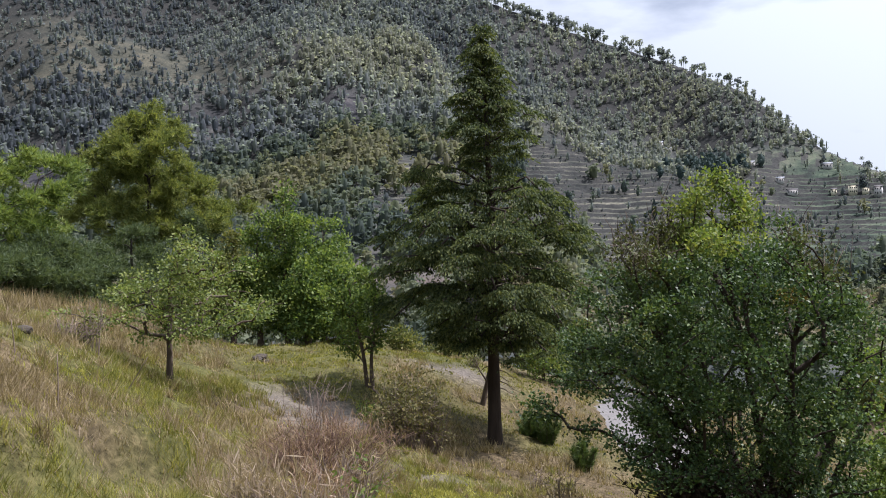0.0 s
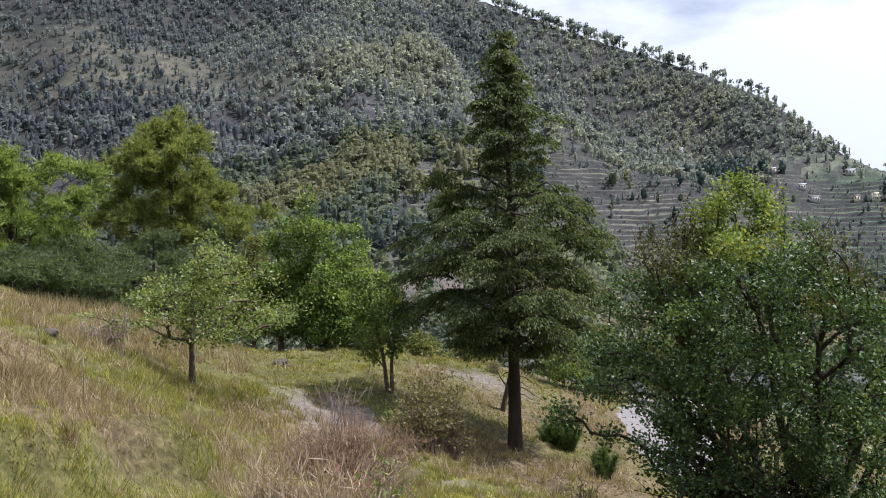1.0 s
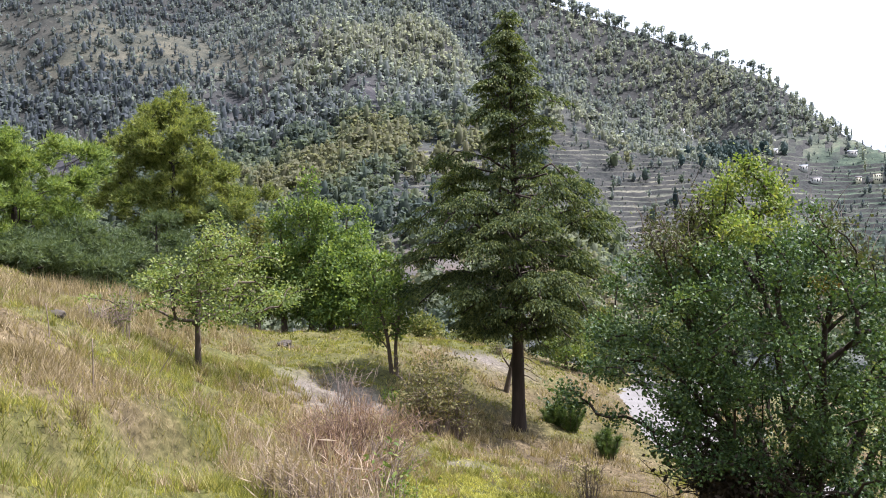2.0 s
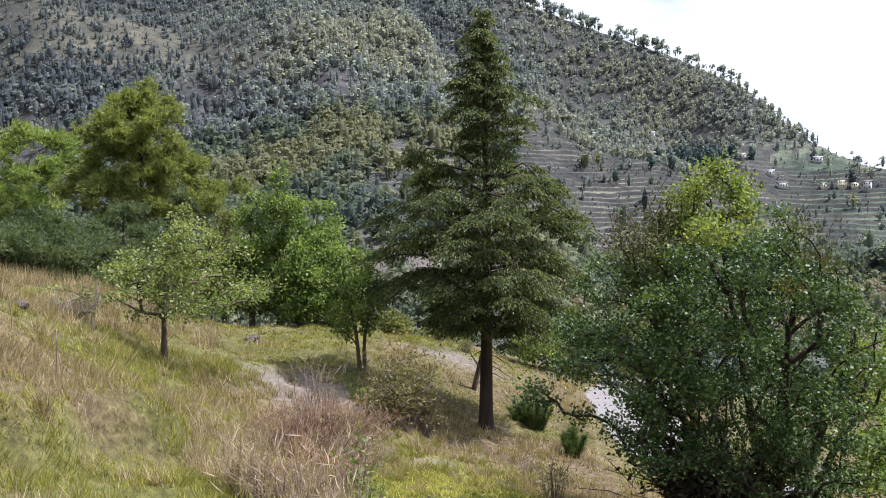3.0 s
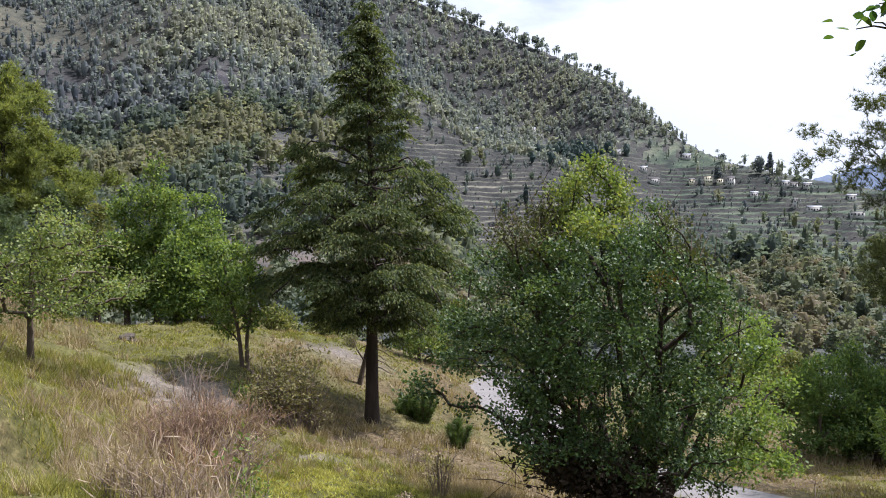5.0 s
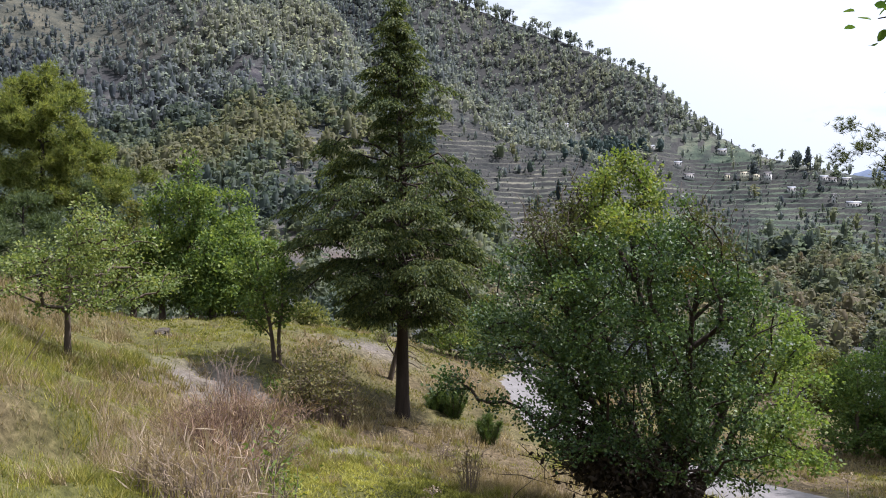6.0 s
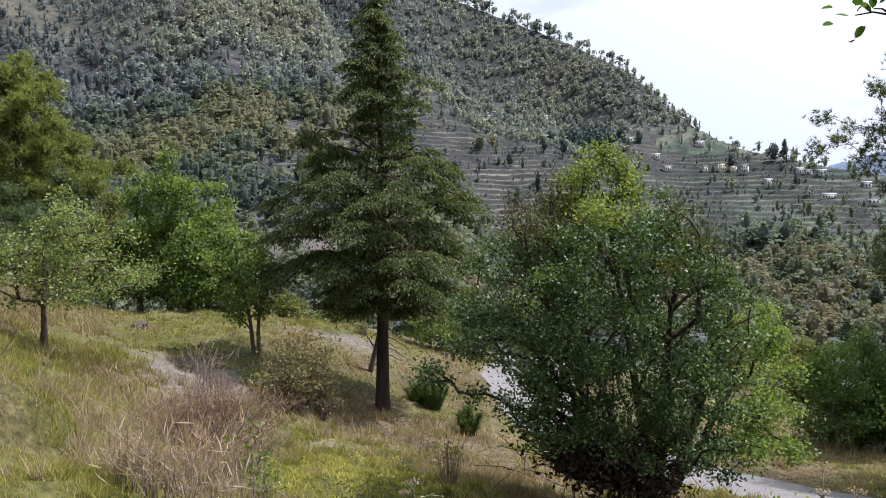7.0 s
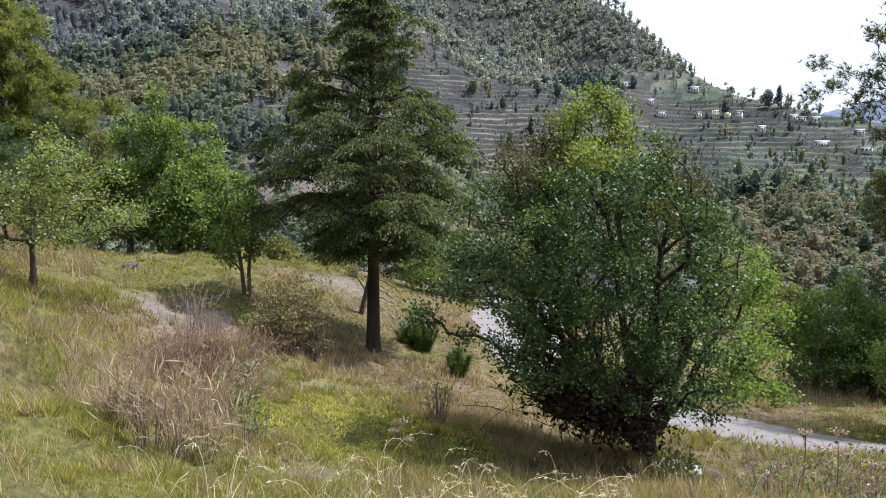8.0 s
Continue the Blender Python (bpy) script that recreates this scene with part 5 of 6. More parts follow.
def grass(name, seed, n, lo, hi, density, height, width, lean, mat, label, tuft=11):
    rng = np.random.default_rng(seed)
    at, r = strew(rng, n, lo, hi, density, tuft)
    hh = height(at[:, 0], at[:, 1]) if callable(height) else height
    tagged(new(name, blades(rng, at, r, hh, width, lean).mesh(name, mat)), label, "grass", kind="stuff")


def open_ground(x, y):
    return (1 - np.clip(gravel_at(x, y) * 1.0, 0, 0.94)) * smooth(1.6, 2.0, road_near(x, y))


def lush(x, y):
    return green_at(x, y)


def worn(x, y):
    return 0.25 + 0.75 * smooth(-0.5, 0.35, waves(x * 1.9, y * 1.9, 55, 4, 0.65))


def bare_of_turf(x, y):
    return 1 - 0.95 * np.clip(1.6 * np.exp(-((x - 0.2) / 1.6) ** 2 - ((y - 11.8) / 2.0) ** 2), 0, 1)


def tussock(x, y):
    return smooth(0.1, 0.7, waves(x * 1.3, y * 1.3, 51, 3) + 0.25)


grass("meadow_grass", 401, 330000, 2.5, 14, lambda x, y: open_ground(x, y) * (0.1 + 0.9 * lush(x, y)) * worn(x, y), 0.065, 0.009, 0.6, GRASS, "short green and yellow pasture grass")
grass("meadow_grass", 402, 240000, 14, 31, lambda x, y: open_ground(x, y) * (0.1 + 0.9 * lush(x, y)) * worn(x, y), 0.075, 0.015, 0.5, GRASS, "short green and yellow pasture grass")
grass("dry_grass", 403, 330000, 2.5, 15, lambda x, y: open_ground(x, y) * (1.05 - lush(x, y)) * worn(x, y) * bare_of_turf(x, y), lambda x, y: 0.045 + 0.13 * tussock(x, y), 0.0085, 0.7, STRAW, "dry straw-coloured grass in tussocks")
grass("dry_grass", 404, 200000, 15, 34, lambda x, y: open_ground(x, y) * (1.0 - lush(x, y)) * worn(x, y), lambda x, y: 0.05 + 0.17 * tussock(x, y), 0.012, 0.7, STRAW, "dry straw-coloured grass in tussocks")


def patch(cx, cy, sx, sy):
    return lambda x, y: np.exp(-((x - cx) / sx) ** 2 - ((y - cy) / sy) ** 2)


grass("tall_grass", 405, 110000, 8, 14, lambda x, y: 0.6 * (patch(-3.1, 11.0, 0.45, 0.5)(x, y) + patch(-2.6, 10.0, 0.35, 0.5)(x, y)), 0.34, 0.009, 0.6, PALE_PLUME, "pale pinkish tall dry grass")
grass("tall_grass", 406, 90000, 12, 26, lambda x, y: patch(-8.3, 20.4, 2.0, 1.8)(x, y) * 0.9, 0.42, 0.008, 0.4, STRAW, "tall straw-coloured grass on the bank")
grass("tall_grass", 407, 40000, 10, 18, lambda x, y: patch(-7.4, 13.0, 1.0, 0.9)(x, y) * 0.5, 0.26, 0.007, 0.6, PALE_PLUME, "pale pinkish tall dry grass")
grass("tall_grass", 408, 60000, 14, 22, lambda x, y: (patch(-4.3, 16.9, 0.9, 0.8)(x, y) + patch(-5.3, 15.8, 0.7, 0.6)(x, y)) * 0.6, 0.3, 0.010, 0.5, GRASS, "tall yellow-green grass round the fruit tree")
grass("tall_grass", 409, 60000, 10, 20, lambda x, y: (patch(2.6, 14.6, 0.7, 1.4)(x, y) + patch(3.2, 12.4, 0.9, 0.9)(x, y)) * 0.6, 0.32, 0.006, 0.5, PALE_PLUME, "pale pinkish tall dry grass")
grass("seed_grass", 410, 16000, 5.0, 8.5, lambda x, y: 0.02 + 0.4 * patch(2.6, 6.8, 1.8, 0.6)(x, y), 0.42, 0.006, 0.55, STRAW, "tall arching dry grass stalks on the near bank")
grass("seed_grass", 411, 40000, 18, 32, lambda x, y: patch(14.5, 22.5, 4.5, 1.6)(x, y) * 0.8 * open_ground(x, y), 0.30, 0.008, 0.5, STRAW, "tall straw-coloured grass beside the track")


LUSH = leaf_material("bright_turf_blade", ((0.1, (0.17, 0.185, 0.042)), (0.5, (0.3, 0.3, 0.065)), (0.9, (0.42, 0.39, 0.105))), 0.4, 0.5, 0.8)
grass("bright_turf", 412, 230000, 8, 16, lambda x, y: patch(0.3, 12.2, 1.7, 2.1)(x, y) * (0.6 + 0.4 * worn(x, y)), 0.06, 0.018, 1.2, LUSH, "bright yellow-green turf on the gentle rise")
grass("bright_turf", 413, 110000, 5, 11, lambda x, y: 0.5 * patch(-2.9, 8.0, 1.5, 1.5)(x, y) * worn(x, y), 0.09, 0.010, 0.5, LUSH, "bright yellow-green turf on the gentle rise")
grass("bright_turf", 414, 90000, 20, 30, lambda x, y: 0.5 * lush(x, y) * smooth(1.5, 3, -x) * smooth(20.8, 21.8, y), 0.06, 0.011, 0.5, LUSH, "bright yellow-green turf of the level lawn")
grass("bright_turf", 416, 90000, 9, 17, lambda x, y: 0.5 * (patch(-4.4, 12.2, 1.3, 2.2)(x, y) + patch(-4.6, 16.6, 1.6, 1.3)(x, y)) * worn(x, y), 0.1, 0.011, 0.5, LUSH, "yellow-green turf below the fruit tree")
grass("tussock_grass", 417, 110000, 6, 22, lambda x, y: open_ground(x, y) * (1 - 0.6 * lush(x, y)) * worn(x, y) * smooth(0.5, -1.5, x - 1.0) * bare_of_turf(x, y), 0.22, 0.010, 0.8, STRAW, "coarse dry tussocks on the slope", 50)
grass("tussock_grass", 418, 120000, 6, 20, lambda x, y: open_ground(x, y) * np.clip(lush(x, y) + 0.2 * smooth(9, 7, y), 0, 1) * worn(x, y) * bare_of_turf(x, y), 0.2, 0.011, 0.8, GRASS, "coarse green tussocks on the slope", 50)
grass("tussock_grass", 419, 60000, 5, 16, lambda x, y: open_ground(x, y) * worn(x, y) * smooth(-0.5, 1.5, x) * bare_of_turf(x, y), 0.2, 0.010, 0.8, STRAW, "coarse dry tussocks on the slope", 40)
grass("bank_grass", 415, 60000, 6, 13, lambda x, y: patch(-4.2, 8.8, 0.6, 1.9)(x, y) * 0.6, 0.15, 0.0055, 1.2, PALE_PLUME, "pale matted dry grass hanging over the bank")


def arching_stalks():
    """Tall bleached stalks that bend over on the near bank, each with a loose seed head."""
    rng = np.random.default_rng(420)
    b, heads = Buf(), Buf()
    for k in range(150):
        a, r = (rng.normal() * 4.0 + 14.5, rng.uniform(4.3, 5.6)) if k < 95 else (rng.uniform(-12, 32), rng.uniform(4.6, 8.5))
        p = np.array(spot(a, r, 0.03))
        h, turn = rng.uniform(0.25, 0.55), rng.normal() * 0.7 + (0 if rng.uniform() < 0.75 else math.pi)
        f = np.linspace(0, 1, 8)
        reach = h * rng.uniform(0.3, 1.0)
        path = p + np.stack([math.cos(turn) * reach * f ** 1.8, math.sin(turn) * reach * f ** 1.8, h * np.sin(f * rng.uniform(1.5, 2.3))], 1)
        tube(b, path, 0.0034 - 0.0022 * f, 4)
        for _ in range(4):
            q = p + rng.normal(size=3) * [0.04, 0.04, 0]
            w = rng.normal(size=2)
            e = q + np.array([w[0] * 0.12, w[1] * 0.12, rng.uniform(0.12, 0.28)])
            tube(b, [q, (q + e) / 2 + [0, 0, 0.04], e], [0.0035, 0.003, 0.001], 3)
        g = path[5:][rng.integers(0, 3, 9)] + rng.normal(size=(9, 3)) * 0.007
        kites(heads, rng, g, 0.03, 0.25, np.gradient(path, axis=0)[-1] * 12, 0.6)
    ob = tagged(thing("arching_grass", (0, 0, 0), "tall bleached grass stalks arching over the near bank", "grass"), kind="stuff")
    part("stalks", b, BLEACHED, ob)
    part("seed_heads", heads, BLEACHED, ob)


BLEACHED = leaf_material("bleached_stalk", ((0.1, (0.3, 0.25, 0.16)), (0.5, (0.48, 0.42, 0.29)), (0.9, (0.62, 0.56, 0.42))), 0.3, 0.6, 0.8)
arching_stalks()


# ---------------------------------------------------------------- far woods
def envelope(kind, h):
    if kind == "cone":
        return 0.215 * np.clip(1.03 - h, 0, 1) ** 0.62 * smooth(0.08, 0.3, h) + 0.012
    if kind == "round":
        return 0.215 * np.sqrt(np.clip(1 - ((h - 0.56) / 0.46) ** 2, 0.0, 1)) * (1.05 - 0.1 * h) + 0.012
    if kind == "flat":
        return 0.19 * np.sqrt(np.clip(1 - ((h - 0.76) / 0.26) ** 2, 0.0, 1)) + 0.01
    return 0.3 * np.sqrt(np.clip(1 - ((h - 0.52) / 0.49) ** 2, 0.0, 1)) + 0.01


def far_tree(rng, n, kind, rings=5, sides=7, core_size=0.8):
    """One far tree of height 1: a lumpy inner crown, needle masses of n cards round it, and a thin trunk. Returns foliage, its faces and the trunk."""
    lo = {"cone": 0.14, "round": 0.17, "low": 0.06, "flat": 0.58}[kind]
    hs = np.linspace(lo, 0.97, rings)
    a = np.arange(sides) * 2 * np.pi / sides
    rr = envelope(kind, hs)[:, None] * rng.uniform(0.6, 1.05, (rings, sides)) * core_size
    zz = hs[:, None] + rng.normal(size=(rings, sides)) * 0.03
    core = np.stack([rr * np.cos(a + rng.uniform(0, 1)), rr * np.sin(a), zz], -1).reshape(-1, 3)
    i, j = np.arange(rings - 1)[:, None] * sides, np.arange(sides)[None]
    k = (j + 1) % sides
    cf = np.stack([i + j, i + k, i + k + sides, i + j + sides], -1).reshape(-1, 4)
    m = max(5, n // 9)
    lh = lo + 0.04 + (0.93 - lo) * (np.arange(m) + rng.uniform(0, 1, m)) / m
    la = np.arange(m) * 2.4 + rng.normal(size=m) * 0.5
    le = envelope(kind, lh)
    centre = np.stack([le * 0.62 * np.cos(la), le * 0.62 * np.sin(la), lh], 1)
    size = 0.5 * le * rng.uniform(0.75, 1.25, m) + 0.022
    pick = rng.integers(0, m, n)
    outward = np.stack([np.cos(la), np.sin(la), 0.6 + 0 * la], 1)[pick]
    way = unit(rng.normal(size=(n, 3)) + outward * 0.7)
    at = centre[pick] + way * size[pick][:, None] * np.array([1, 1, 0.8])
    nrm = unit(way + rng.normal(size=(n, 3)) * 0.3)
    d = unit(np.cross(nrm, rng.normal(size=(n, 3))))
    s = np.cross(nrm, d)
    L = (size[pick] * rng.uniform(0.45, 0.95, n) * (0.98 if n < 60 else 0.8))[:, None]
    v = np.stack([at - d * L, at - s * L * 0.7, at + d * L, at + s * L * 0.7], 1).reshape(-1, 3)
    w = 0.011
    t = np.array([(-w, -w, 0), (w, -w, 0), (0, w, 0), (-w * 0.4, -w * 0.4, 0.85), (w * 0.4, -w * 0.4, 0.85), (0, w * 0.4, 0.85)])
    return np.concatenate([core, v]), np.concatenate([cf, np.arange(4 * n).reshape(n, 4) + len(core)]), t


def wood_density(x, y, az, s):
    clear = fields(x, y, az, s)
    d = (1.05 + 0.45 * waves(x / 55, y / 55, 61, 3)) * (1 - 0.96 * clear)
    d = d * (1 - 0.42 * meadow_at(az, s)) * (1 - 0.85 * np.clip(1.2 * crag_at(az, s), 0, 1))
    d = d * (1 - 0.2 * (1 - smooth(-15, -8, az)) * smooth(0.55, 0.62, s))
    bare = smooth(14, 18, az) * (1 - smooth(22, 24, az)) * smooth(0.66, 0.7, s) * (1 - smooth(0.8, 0.88, s))
    burnt = np.exp(-((az - 6) / 5) ** 2 - ((s - 0.18) / 0.10) ** 2)
    d = d * (1 - 0.75 * smooth(0.96, 0.985, s))
    return np.clip(d * (1 - 0.15 * bare) * (1 - 0.35 * burnt), 0.0, 1)


def build_woods(seed, n, lo, hi, cards, name, label, rings=5, sides=7, core_size=1.0, mat=HAZY_FAR_PINE, span=(-31, 45), growth=1.0):
    rng = np.random.default_rng(seed)
    az = rng.uniform(span[0], span[1], n)
    r = np.sqrt(rng.uniform(lo * lo, hi * hi, n))
    rr = np.interp(az, RIDGE_AZ, RIDGE_R)
    s = (r - 250) / (rr - 250)
    x, y = r * np.sin(np.radians(az)), r * np.cos(np.radians(az))
    keep = (rng.uniform(0, 1, n) < wood_density(x, y, az, s)) & (r < rr * 1.01)
    x, y, az, s, r = x[keep], y[keep], az[keep], s[keep], r[keep]
    z = land(x, y)
    low = z < r * math.tan(radians(17.0))          # higher up the slope nothing comes into view
    x, y, z, az, s, r = x[low], y[low], z[low], az[low], s[low], r[low]
    kinds = ["round", "cone", "round", "round", "low", "round"]
    models = [far_tree(rng, cards, k, rings, sides, core_size) for k in kinds * 2]
    which = rng.integers(0, len(models), len(x))
    high = (8.5 + 12 * rng.uniform(0, 1, len(x)) ** 0.9) * (1 - 0.22 * smooth(0.45, 0.8, s)) * (1 - 0.25 * (1 - smooth(-14, -9, az)) * smooth(0.5, 0.65, s)) * (1 - 0.15 * (1 - smooth(0.0, 0.2, s)))
    high = np.where(which % len(kinds) == 4, high * 0.55, high) * growth * (1 - 0.22 * smooth(5, 10, az) * smooth(0.45, 0.6, s))
    patch_light = 0.5 + 0.28 * waves(x / 40, y / 40, 71, 3) + 0.22 * (1 - smooth(0.02, 0.4, s)) - 0.10 * smooth(0.6, 0.9, s)
    patch_light = patch_light + 0.28 * smooth(-17, -12, az) * (1 - smooth(-1, 4, az)) * smooth(0.2, 0.35, s) * (1 - smooth(0.75, 0.95, s))
    # The spur's lit flank and the dark slope behind it are put into tone.
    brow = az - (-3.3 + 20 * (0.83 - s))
    patch_light = patch_light + smooth(0.4, 0.55, s) * (0.16 * np.exp(-((brow + 2.5) / 3) ** 2) - 0.22 * np.exp(-((brow - 3.0) / 2.6) ** 2))
    patch_light = patch_light + 0.3 * smooth(3, 8, az) * smooth(0.5, 0.7, s) - 0.34 * (1 - smooth(-14, -7, az)) * smooth(0.4, 0.55, s)
    patch_light = patch_light + 0.6 * np.exp(-((az - 6) / 4) ** 2 - ((s - 0.17) / 0.08) ** 2)
    tone = np.clip(patch_light + rng.normal(size=len(x)) * 0.16, 0, 1)
    leaf, wood = Buf(), Buf()
    for k, (v, vf, t) in enumerate(models):
        m = which == k
        c = int(m.sum())
        if not c:
            continue
        turn = rng.uniform(0, 6.283, c)
        cs, sn = np.cos(turn)[:, None], np.sin(turn)[:, None]
        wide = rng.uniform(1.1, 1.65, c)[:, None]
        for src, buf in ((v, leaf), (t, wood)):
            X = (src[None, :, 0] * cs - src[None, :, 1] * sn) * wide
            Y = (src[None, :, 0] * sn + src[None, :, 1] * cs) * wide
            P = np.stack([X, Y, np.broadcast_to(src[None, :, 2], X.shape)], -1) * high[m][:, None, None]
            P = P + np.stack([x[m], y[m], z[m] - 0.3], 1)[:, None]
            if buf is leaf:
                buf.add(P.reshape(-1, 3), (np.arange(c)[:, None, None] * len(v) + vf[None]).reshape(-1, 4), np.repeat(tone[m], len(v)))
            else:
                i = np.arange(c)[:, None, None] * 6
                q = np.array([[0, 1, 4, 3], [1, 2, 5, 4], [2, 0, 3, 5]])
                buf.add(P.reshape(-1, 3), (i + q[None]).reshape(-1, 4))
    ob = thing(name, (0, 0, 0), label, "forest")
    tagged(ob, kind="stuff")
    part("foliage", leaf, mat, ob, smooth=True)
    if r.min() < 690:
        part("trunks", wood, BARK, ob)
    return len(x)


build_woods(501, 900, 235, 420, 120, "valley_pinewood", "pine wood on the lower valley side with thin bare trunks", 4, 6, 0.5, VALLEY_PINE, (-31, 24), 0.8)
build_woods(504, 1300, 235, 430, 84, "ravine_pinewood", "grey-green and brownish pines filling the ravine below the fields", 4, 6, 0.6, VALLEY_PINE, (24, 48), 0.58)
build_woods(502, 6200, 420, 740, 62, "slope_pinewood", "mixed pine wood covering the middle of the mountainside", 4, 6, 0.55, HAZY_HILL_PINE)
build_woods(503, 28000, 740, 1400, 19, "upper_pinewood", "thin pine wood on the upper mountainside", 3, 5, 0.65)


def ridge_trees():
    """The line of flat-topped pines against the sky."""
    rng = np.random.default_rng(505)
    leaf, wood = Buf(), Buf()
    az = np.concatenate([c + rng.normal(size=9) * 0.45 for c in (3.2, 4.4, 5.6, 7.2, 8.4, 10.2, 12.0, 14.6)] + [rng.uniform(2.5, 23, 80), rng.uniform(23, 34, 16)])
    for a in az:
        r = float(np.interp(a, RIDGE_AZ, RIDGE_R)) - rng.uniform(0, 12)
        x, y = r * math.sin(radians(a)), r * math.cos(radians(a))
        v, vf, t = far_tree(rng, 54, "flat" if rng.uniform() < 0.75 else "round", 3, 5, 0.3)
        v = v * np.array([1.15, 1.15, 1.0])
        h = 9 + 9 * rng.uniform() ** 1.2
        h = h * (1 - 0.62 * smooth(18, 24, a))
        o = np.array([x, y, float(land(x, y)) - 0.3])
        leaf.add(v * h + o, vf, rng.uniform(0.2, 0.8))
        wood.add(t * h + o, [[0, 1, 4, 3], [1, 2, 5, 4], [2, 0, 3, 5]])
    ob = tagged(thing("ridge_pines", (0, 0, 0), "row of flat-topped pines along the skyline", "forest"), kind="stuff")
    part("foliage", leaf, HAZY_FAR_PINE, ob, smooth=True)
    part("trunks", wood, BARK, ob)


ridge_trees()


def field_scrub():
    """Bushes and small trees along the steps of the far fields, and the dark grove by the hamlet."""
    rng = np.random.default_rng(506)
    leaf, wood = Buf(), Buf()
    n = 30000
    az = rng.uniform(-30, 38, n)
    r = np.sqrt(rng.uniform(420 ** 2, 1080 ** 2, n))
    x, y = r * np.sin(np.radians(az)), r * np.cos(np.radians(az))
    s = (r - 250) / (np.interp(az, RIDGE_AZ, RIDGE_R) - 250)
    keep = rng.uniform(0, 1, n) < np.maximum(fields(x, y, az, s), 0.9 * meadow_at(az, s)) * (0.3 + 0.35 * smooth(-0.3, 0.6, waves(x / 40, y / 40, 93, 3)))
    x, y, az = x[keep], y[keep], az[keep]
    z = land(x, y)
    models = [far_tree(rng, 14, k, 3, 5) for k in ("low", "low", "low", "round", "cone")]
    for k in range(len(x)):
        v, vf, t = models[k % 5]
        h = 0.9 + 2.6 * rng.uniform() ** 2.2 if rng.uniform() < 0.93 else rng.uniform(5, 8.5)
        q = np.array([x[k], y[k], z[k] - 0.1])
        turn = rng.uniform(0, 6.28)
        w = np.stack([v[:, 0] * math.cos(turn) - v[:, 1] * math.sin(turn), v[:, 0] * math.sin(turn) + v[:, 1] * math.cos(turn), v[:, 2]], 1)
        leaf.add(w * h * np.array([1.3, 1.3, 1]) + q, vf, rng.uniform(0.0, 0.55))
        wood.add(t * h + q, [[0, 1, 4, 3], [1, 2, 5, 4], [2, 0, 3, 5]])
    ob = tagged(thing("field_scrub", (0, 0, 0), "bushes and small trees along the terraced fields", "scrub"), kind="stuff")
    part("foliage", leaf, HAZY_FAR_PINE, ob, smooth=True)
    part("trunks", wood, BARK, ob)


field_scrub()


def dark_grove():
    """The dark grove by the hamlet."""
    rng = np.random.default_rng(507)
    leaf, wood = Buf(), Buf()
    for _ in range(80):
        a, e = 17.7 + rng.normal() * 1.1, 3.85 + rng.normal() * 0.3
        q = np.array(far_spot(a, e))
        h = rng.uniform(9, 14)
        v, vf, t = far_tree(rng, 40, "low", 4, 6, 0.9)
        leaf.add(v * h + q, vf, rng.uniform(0, 1))
        wood.add(t * h + q, [[0, 1, 4, 3], [1, 2, 5, 4], [2, 0, 3, 5]])
    ob = tagged(thing("grove", (0, 0, 0), "dark blue-green grove between the terraced fields", "grove"), kind="stuff")
    part("foliage", leaf, GROVE, ob, smooth=True)
    part("trunks", wood, BARK, ob)


dark_grove()


def lone_far_tree(az, el, height, kind, tone, label, cards=160, wide=1.0, start=400):
    rng = np.random.default_rng(int(abs(az) * 100) + 7)
    q = far_spot(az, el, start)
    v, vf, t = far_tree(rng, cards, kind)
    ob = thing("far_tree", q, label, "tree", "single trees by the hamlet")
    a, b = Buf(), Buf()
    a.add(v * height * np.array([wide, wide, 1]), vf, tone)
    b.add(t * height - [0, 0, 0.4], [[0, 1, 4, 3], [1, 2, 5, 4], [2, 0, 3, 5]])
    part("crown", a, HAZY_FAR_PINE, ob, smooth=True)
    part("trunk", b, BARK, ob)


lone_far_tree(29.85, 2.75, 19, "cone", 0.0, "dark columnar cypress on the skyline by the hamlet", 260, 0.8)
lone_far_tree(29.2, 2.75, 15, "low", 0.1, "dark round tree on the skyline by the hamlet", 200, 0.85)
lone_far_tree(26.72, 2.3, 14, "cone", 0.0, "dark conifer beside the cream house", 240, 1.3)
lone_far_tree(30.6, 1.3, 10, "cone", 0.0, "dark conifer among the fields", 200, 1.0)
lone_far_tree(26.95, 3.6, 8, "low", 0.2, "round tree on the skyline", 160, 1.3)
lone_far_tree(30.4, 2.6, 8, "low", 0.9, "pale bare tree on the skyline", 70, 0.8)
lone_far_tree(-13.7, 8.4, 9, "low", 1.0, "orange-brown tree on the rocky spur", 200, 1.2)


# ---------------------------------------------------------------- the hamlet
def block(buf, lo, hi):
    (a, b, c), (d, e, f) = lo, hi
    v = [(a, b, c), (d, b, c), (d, e, c), (a, e, c), (a, b, f), (d, b, f), (d, e, f), (a, e, f)]
    buf.add(v, [[0, 3, 2, 1], [4, 5, 6, 7], [0, 1, 5, 4], [1, 2, 6, 5], [2, 3, 7, 6], [3, 0, 4, 7]])


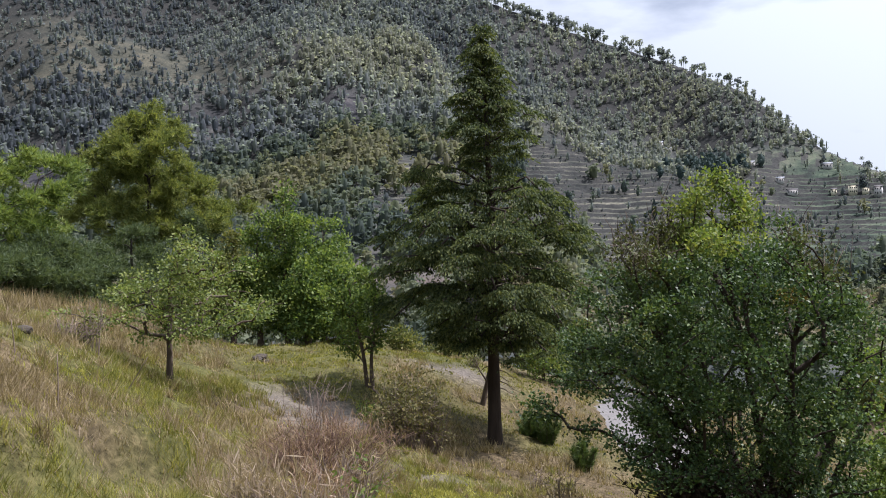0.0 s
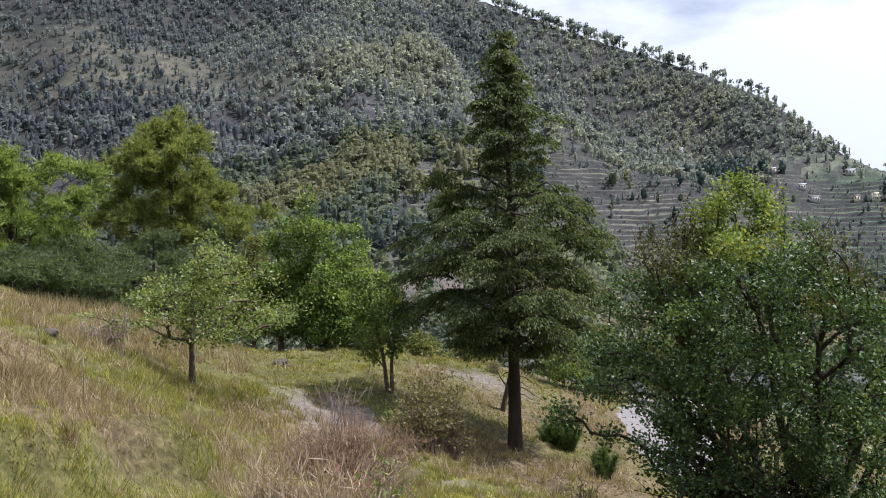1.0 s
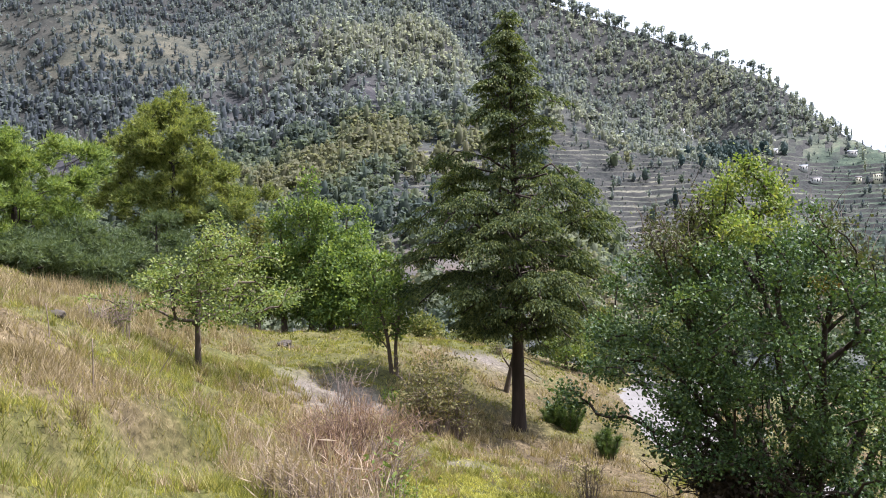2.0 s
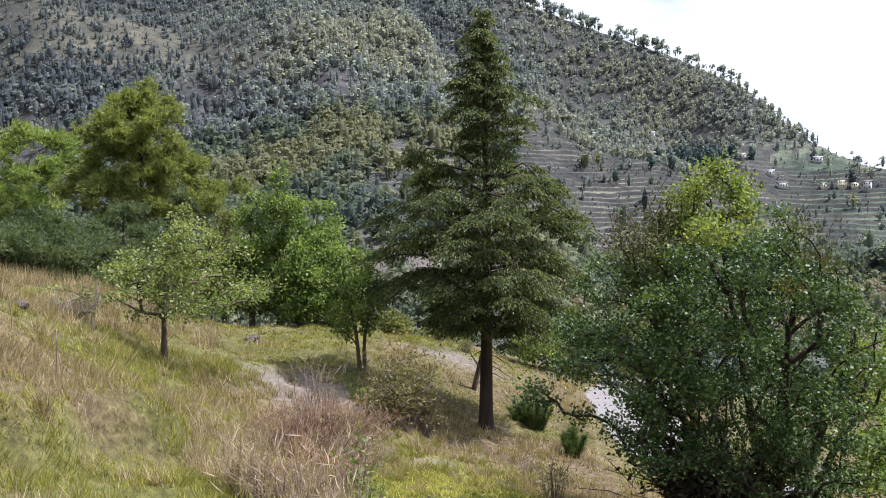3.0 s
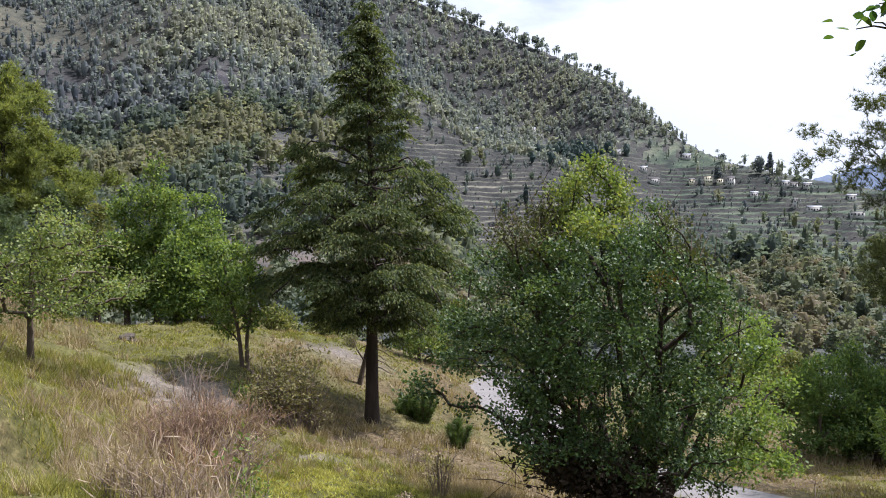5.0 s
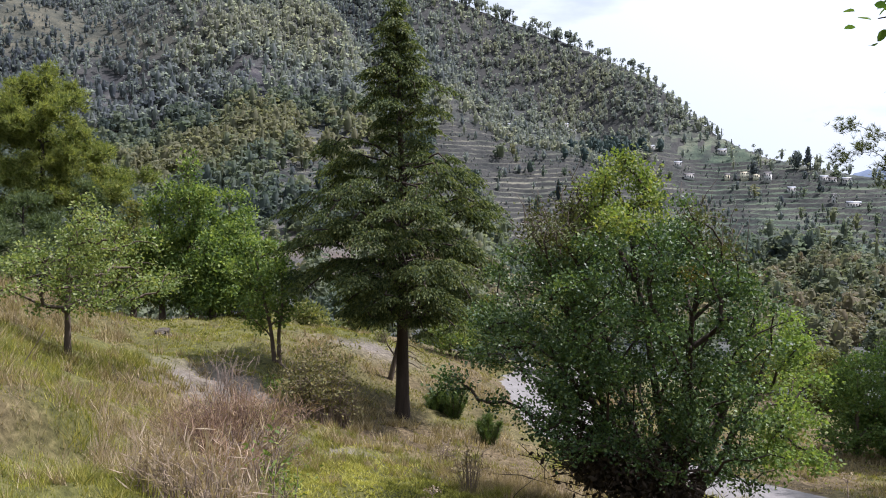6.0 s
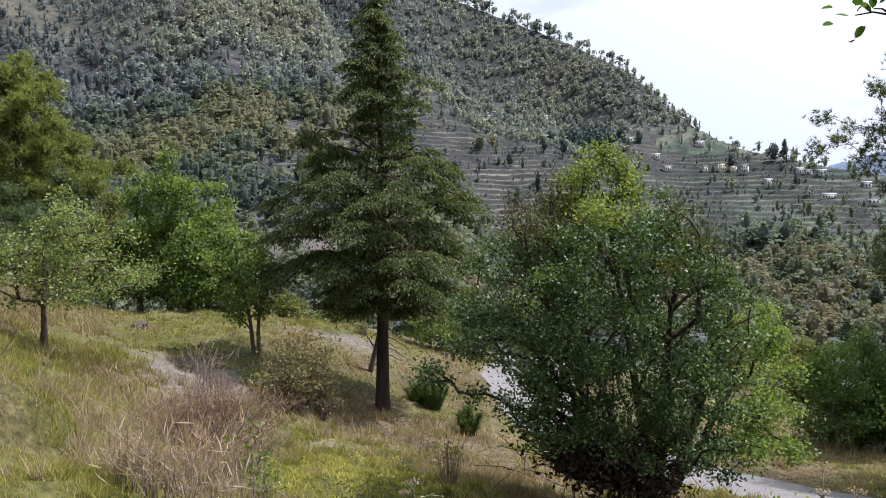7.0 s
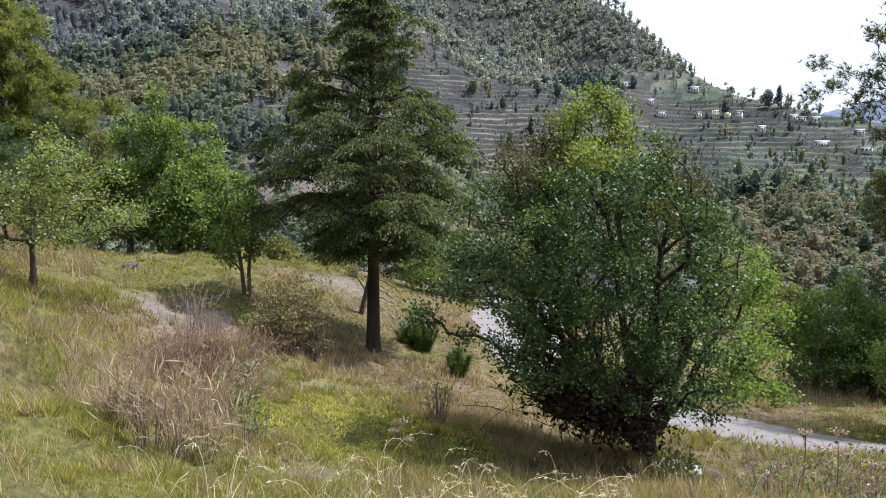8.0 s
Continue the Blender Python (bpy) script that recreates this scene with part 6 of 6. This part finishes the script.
def house(az, el, width, depth, storeys, wall, roof, label, gable=True, windows=3, start=400):
    width, depth = width * 0.66, depth * 0.7
    q = far_spot(az, el, start)
    face = math.atan2(q.x, q.y)
    ob = thing("house", q - Vector((0, 0, 0.6)), label, "house", "houses of the hamlet", -face + 0.25 * math.sin(az * 7))
    h = 2.9 * storeys + 0.6
    w = Buf()
    block(w, (-width / 2, -depth / 2, -2), (width / 2, depth / 2, h))
    part("wall", w, wall, ob)
    r = Buf()
    o = 0.5
    if gable:
        x, y, k = width / 2 + o, depth / 2 + o, h + depth * 0.28
        v = [(-x, -y, h - 0.1), (x, -y, h - 0.1), (x, 0, k), (-x, 0, k), (-x, y, h - 0.1), (x, y, h - 0.1)]
        v += [(a, b, c + 0.18) for a, b, c in v]
        r.add(v, [[0, 3, 2, 1], [3, 4, 5, 2], [6, 7, 8, 9], [9, 8, 11, 10], [0, 1, 7, 6], [4, 10, 11, 5], [0, 6, 9, 3], [3, 9, 10, 4], [1, 2, 8, 7], [2, 5, 11, 8]])
        g = Buf()
        for sx in (-width / 2, width / 2):
            g.add([(sx, -depth / 2, h - 0.01), (sx, depth / 2, h - 0.01), (sx, 0, k - 0.1), (sx * 0.96, -depth / 2, h - 0.01), (sx * 0.96, depth / 2, h - 0.01), (sx * 0.96, 0, k - 0.1)],
                  [[0, 1, 4, 3], [1, 2, 5, 4], [2, 0, 3, 5]])
            g.f.append(np.array([[g.n - 6, g.n - 5, g.n - 4], [g.n - 3, g.n - 1, g.n - 2]]))
        part("gable", g, wall, ob)
    else:
        block(r, (-width / 2 - 0.3, -depth / 2 - 0.3, h), (width / 2 + 0.3, depth / 2 + 0.3, h + 0.25))
    part("roof", r, roof, ob)
    for st in range(storeys):
        for k in range(windows):
            x = (k + 0.5) / windows * width - width / 2
            b = Buf()
            tall_ = k == windows // 2 and st == 0
            block(b, (x - 0.4, -depth / 2 - 0.03, 1.35 + st * 2.9 if not tall_ else 0.62), (x + 0.4, -depth / 2 + 0.1, 2.5 + st * 2.9))
            part("door" if tall_ else "window", b, DARK_PANE, ob)


for az, el, w, d, st, wall, roof, gable, n in (
        (10.68, 5.65, 9, 5, 1, PLASTER, TIN, True, 3), (14.6, 5.5, 8, 7, 2, PLASTER, TIN, True, 2), (15.15, 5.25, 8, 6, 1, PLASTER, TIN, True, 2),
        (26.15, 2.2, 9, 7, 2, CREAM, SLATE, False, 4), (26.85, 2.2, 7, 6, 1, CREAM, SLATE, False, 3), (27.55, 2.0, 8, 6, 2, PLASTER, SLATE, True, 3),
        (25.1, 2.1, 6, 5, 1, CREAM, SLATE, True, 2), (28.95, 1.4, 8, 5, 1, PLASTER, TIN, True, 3), (24.75, 3.85, 11, 6, 1, PLASTER, TIN, True, 3),
        (22.7, 2.2, 12, 5, 1, PLASTER, SLATE, True, 4), (30.8, 2.0, 8, 5, 1, PLASTER, TIN, True, 3), (31.3, 2.0, 8, 5, 1, PLASTER, SLATE, True, 3),
        (32.1, 1.9, 9, 5, 1, PLASTER, TIN, True, 3), (32.5, 0.45, 14, 5, 1, PLASTER, TIN, True, 5), (34.6, 1.2, 9, 5, 1, PLASTER, TIN, True, 3),
        (34.95, 0.15, 13, 6, 1, PLASTER, TIN, False, 4), (31.4, 0.7, 4, 4, 2, PLASTER, SLATE, True, 1), (12.35, 7.0, 5, 4, 1, PLASTER, TIN, True, 1),
        (15.6, 3.75, 12, 5, 1, PLASTER, SLATE, True, 4), (20.3, 4.1, 7, 5, 1, PLASTER, TIN, True, 2), (22.0, 3.0, 9, 5, 1, PLASTER, TIN, True, 3), (9.5, 0.4, 6, 4, 1, PLASTER, TIN, True, 2)):
    house(az, el, w, d, st, wall, roof, "small plastered hill house among terraced fields", gable, n)
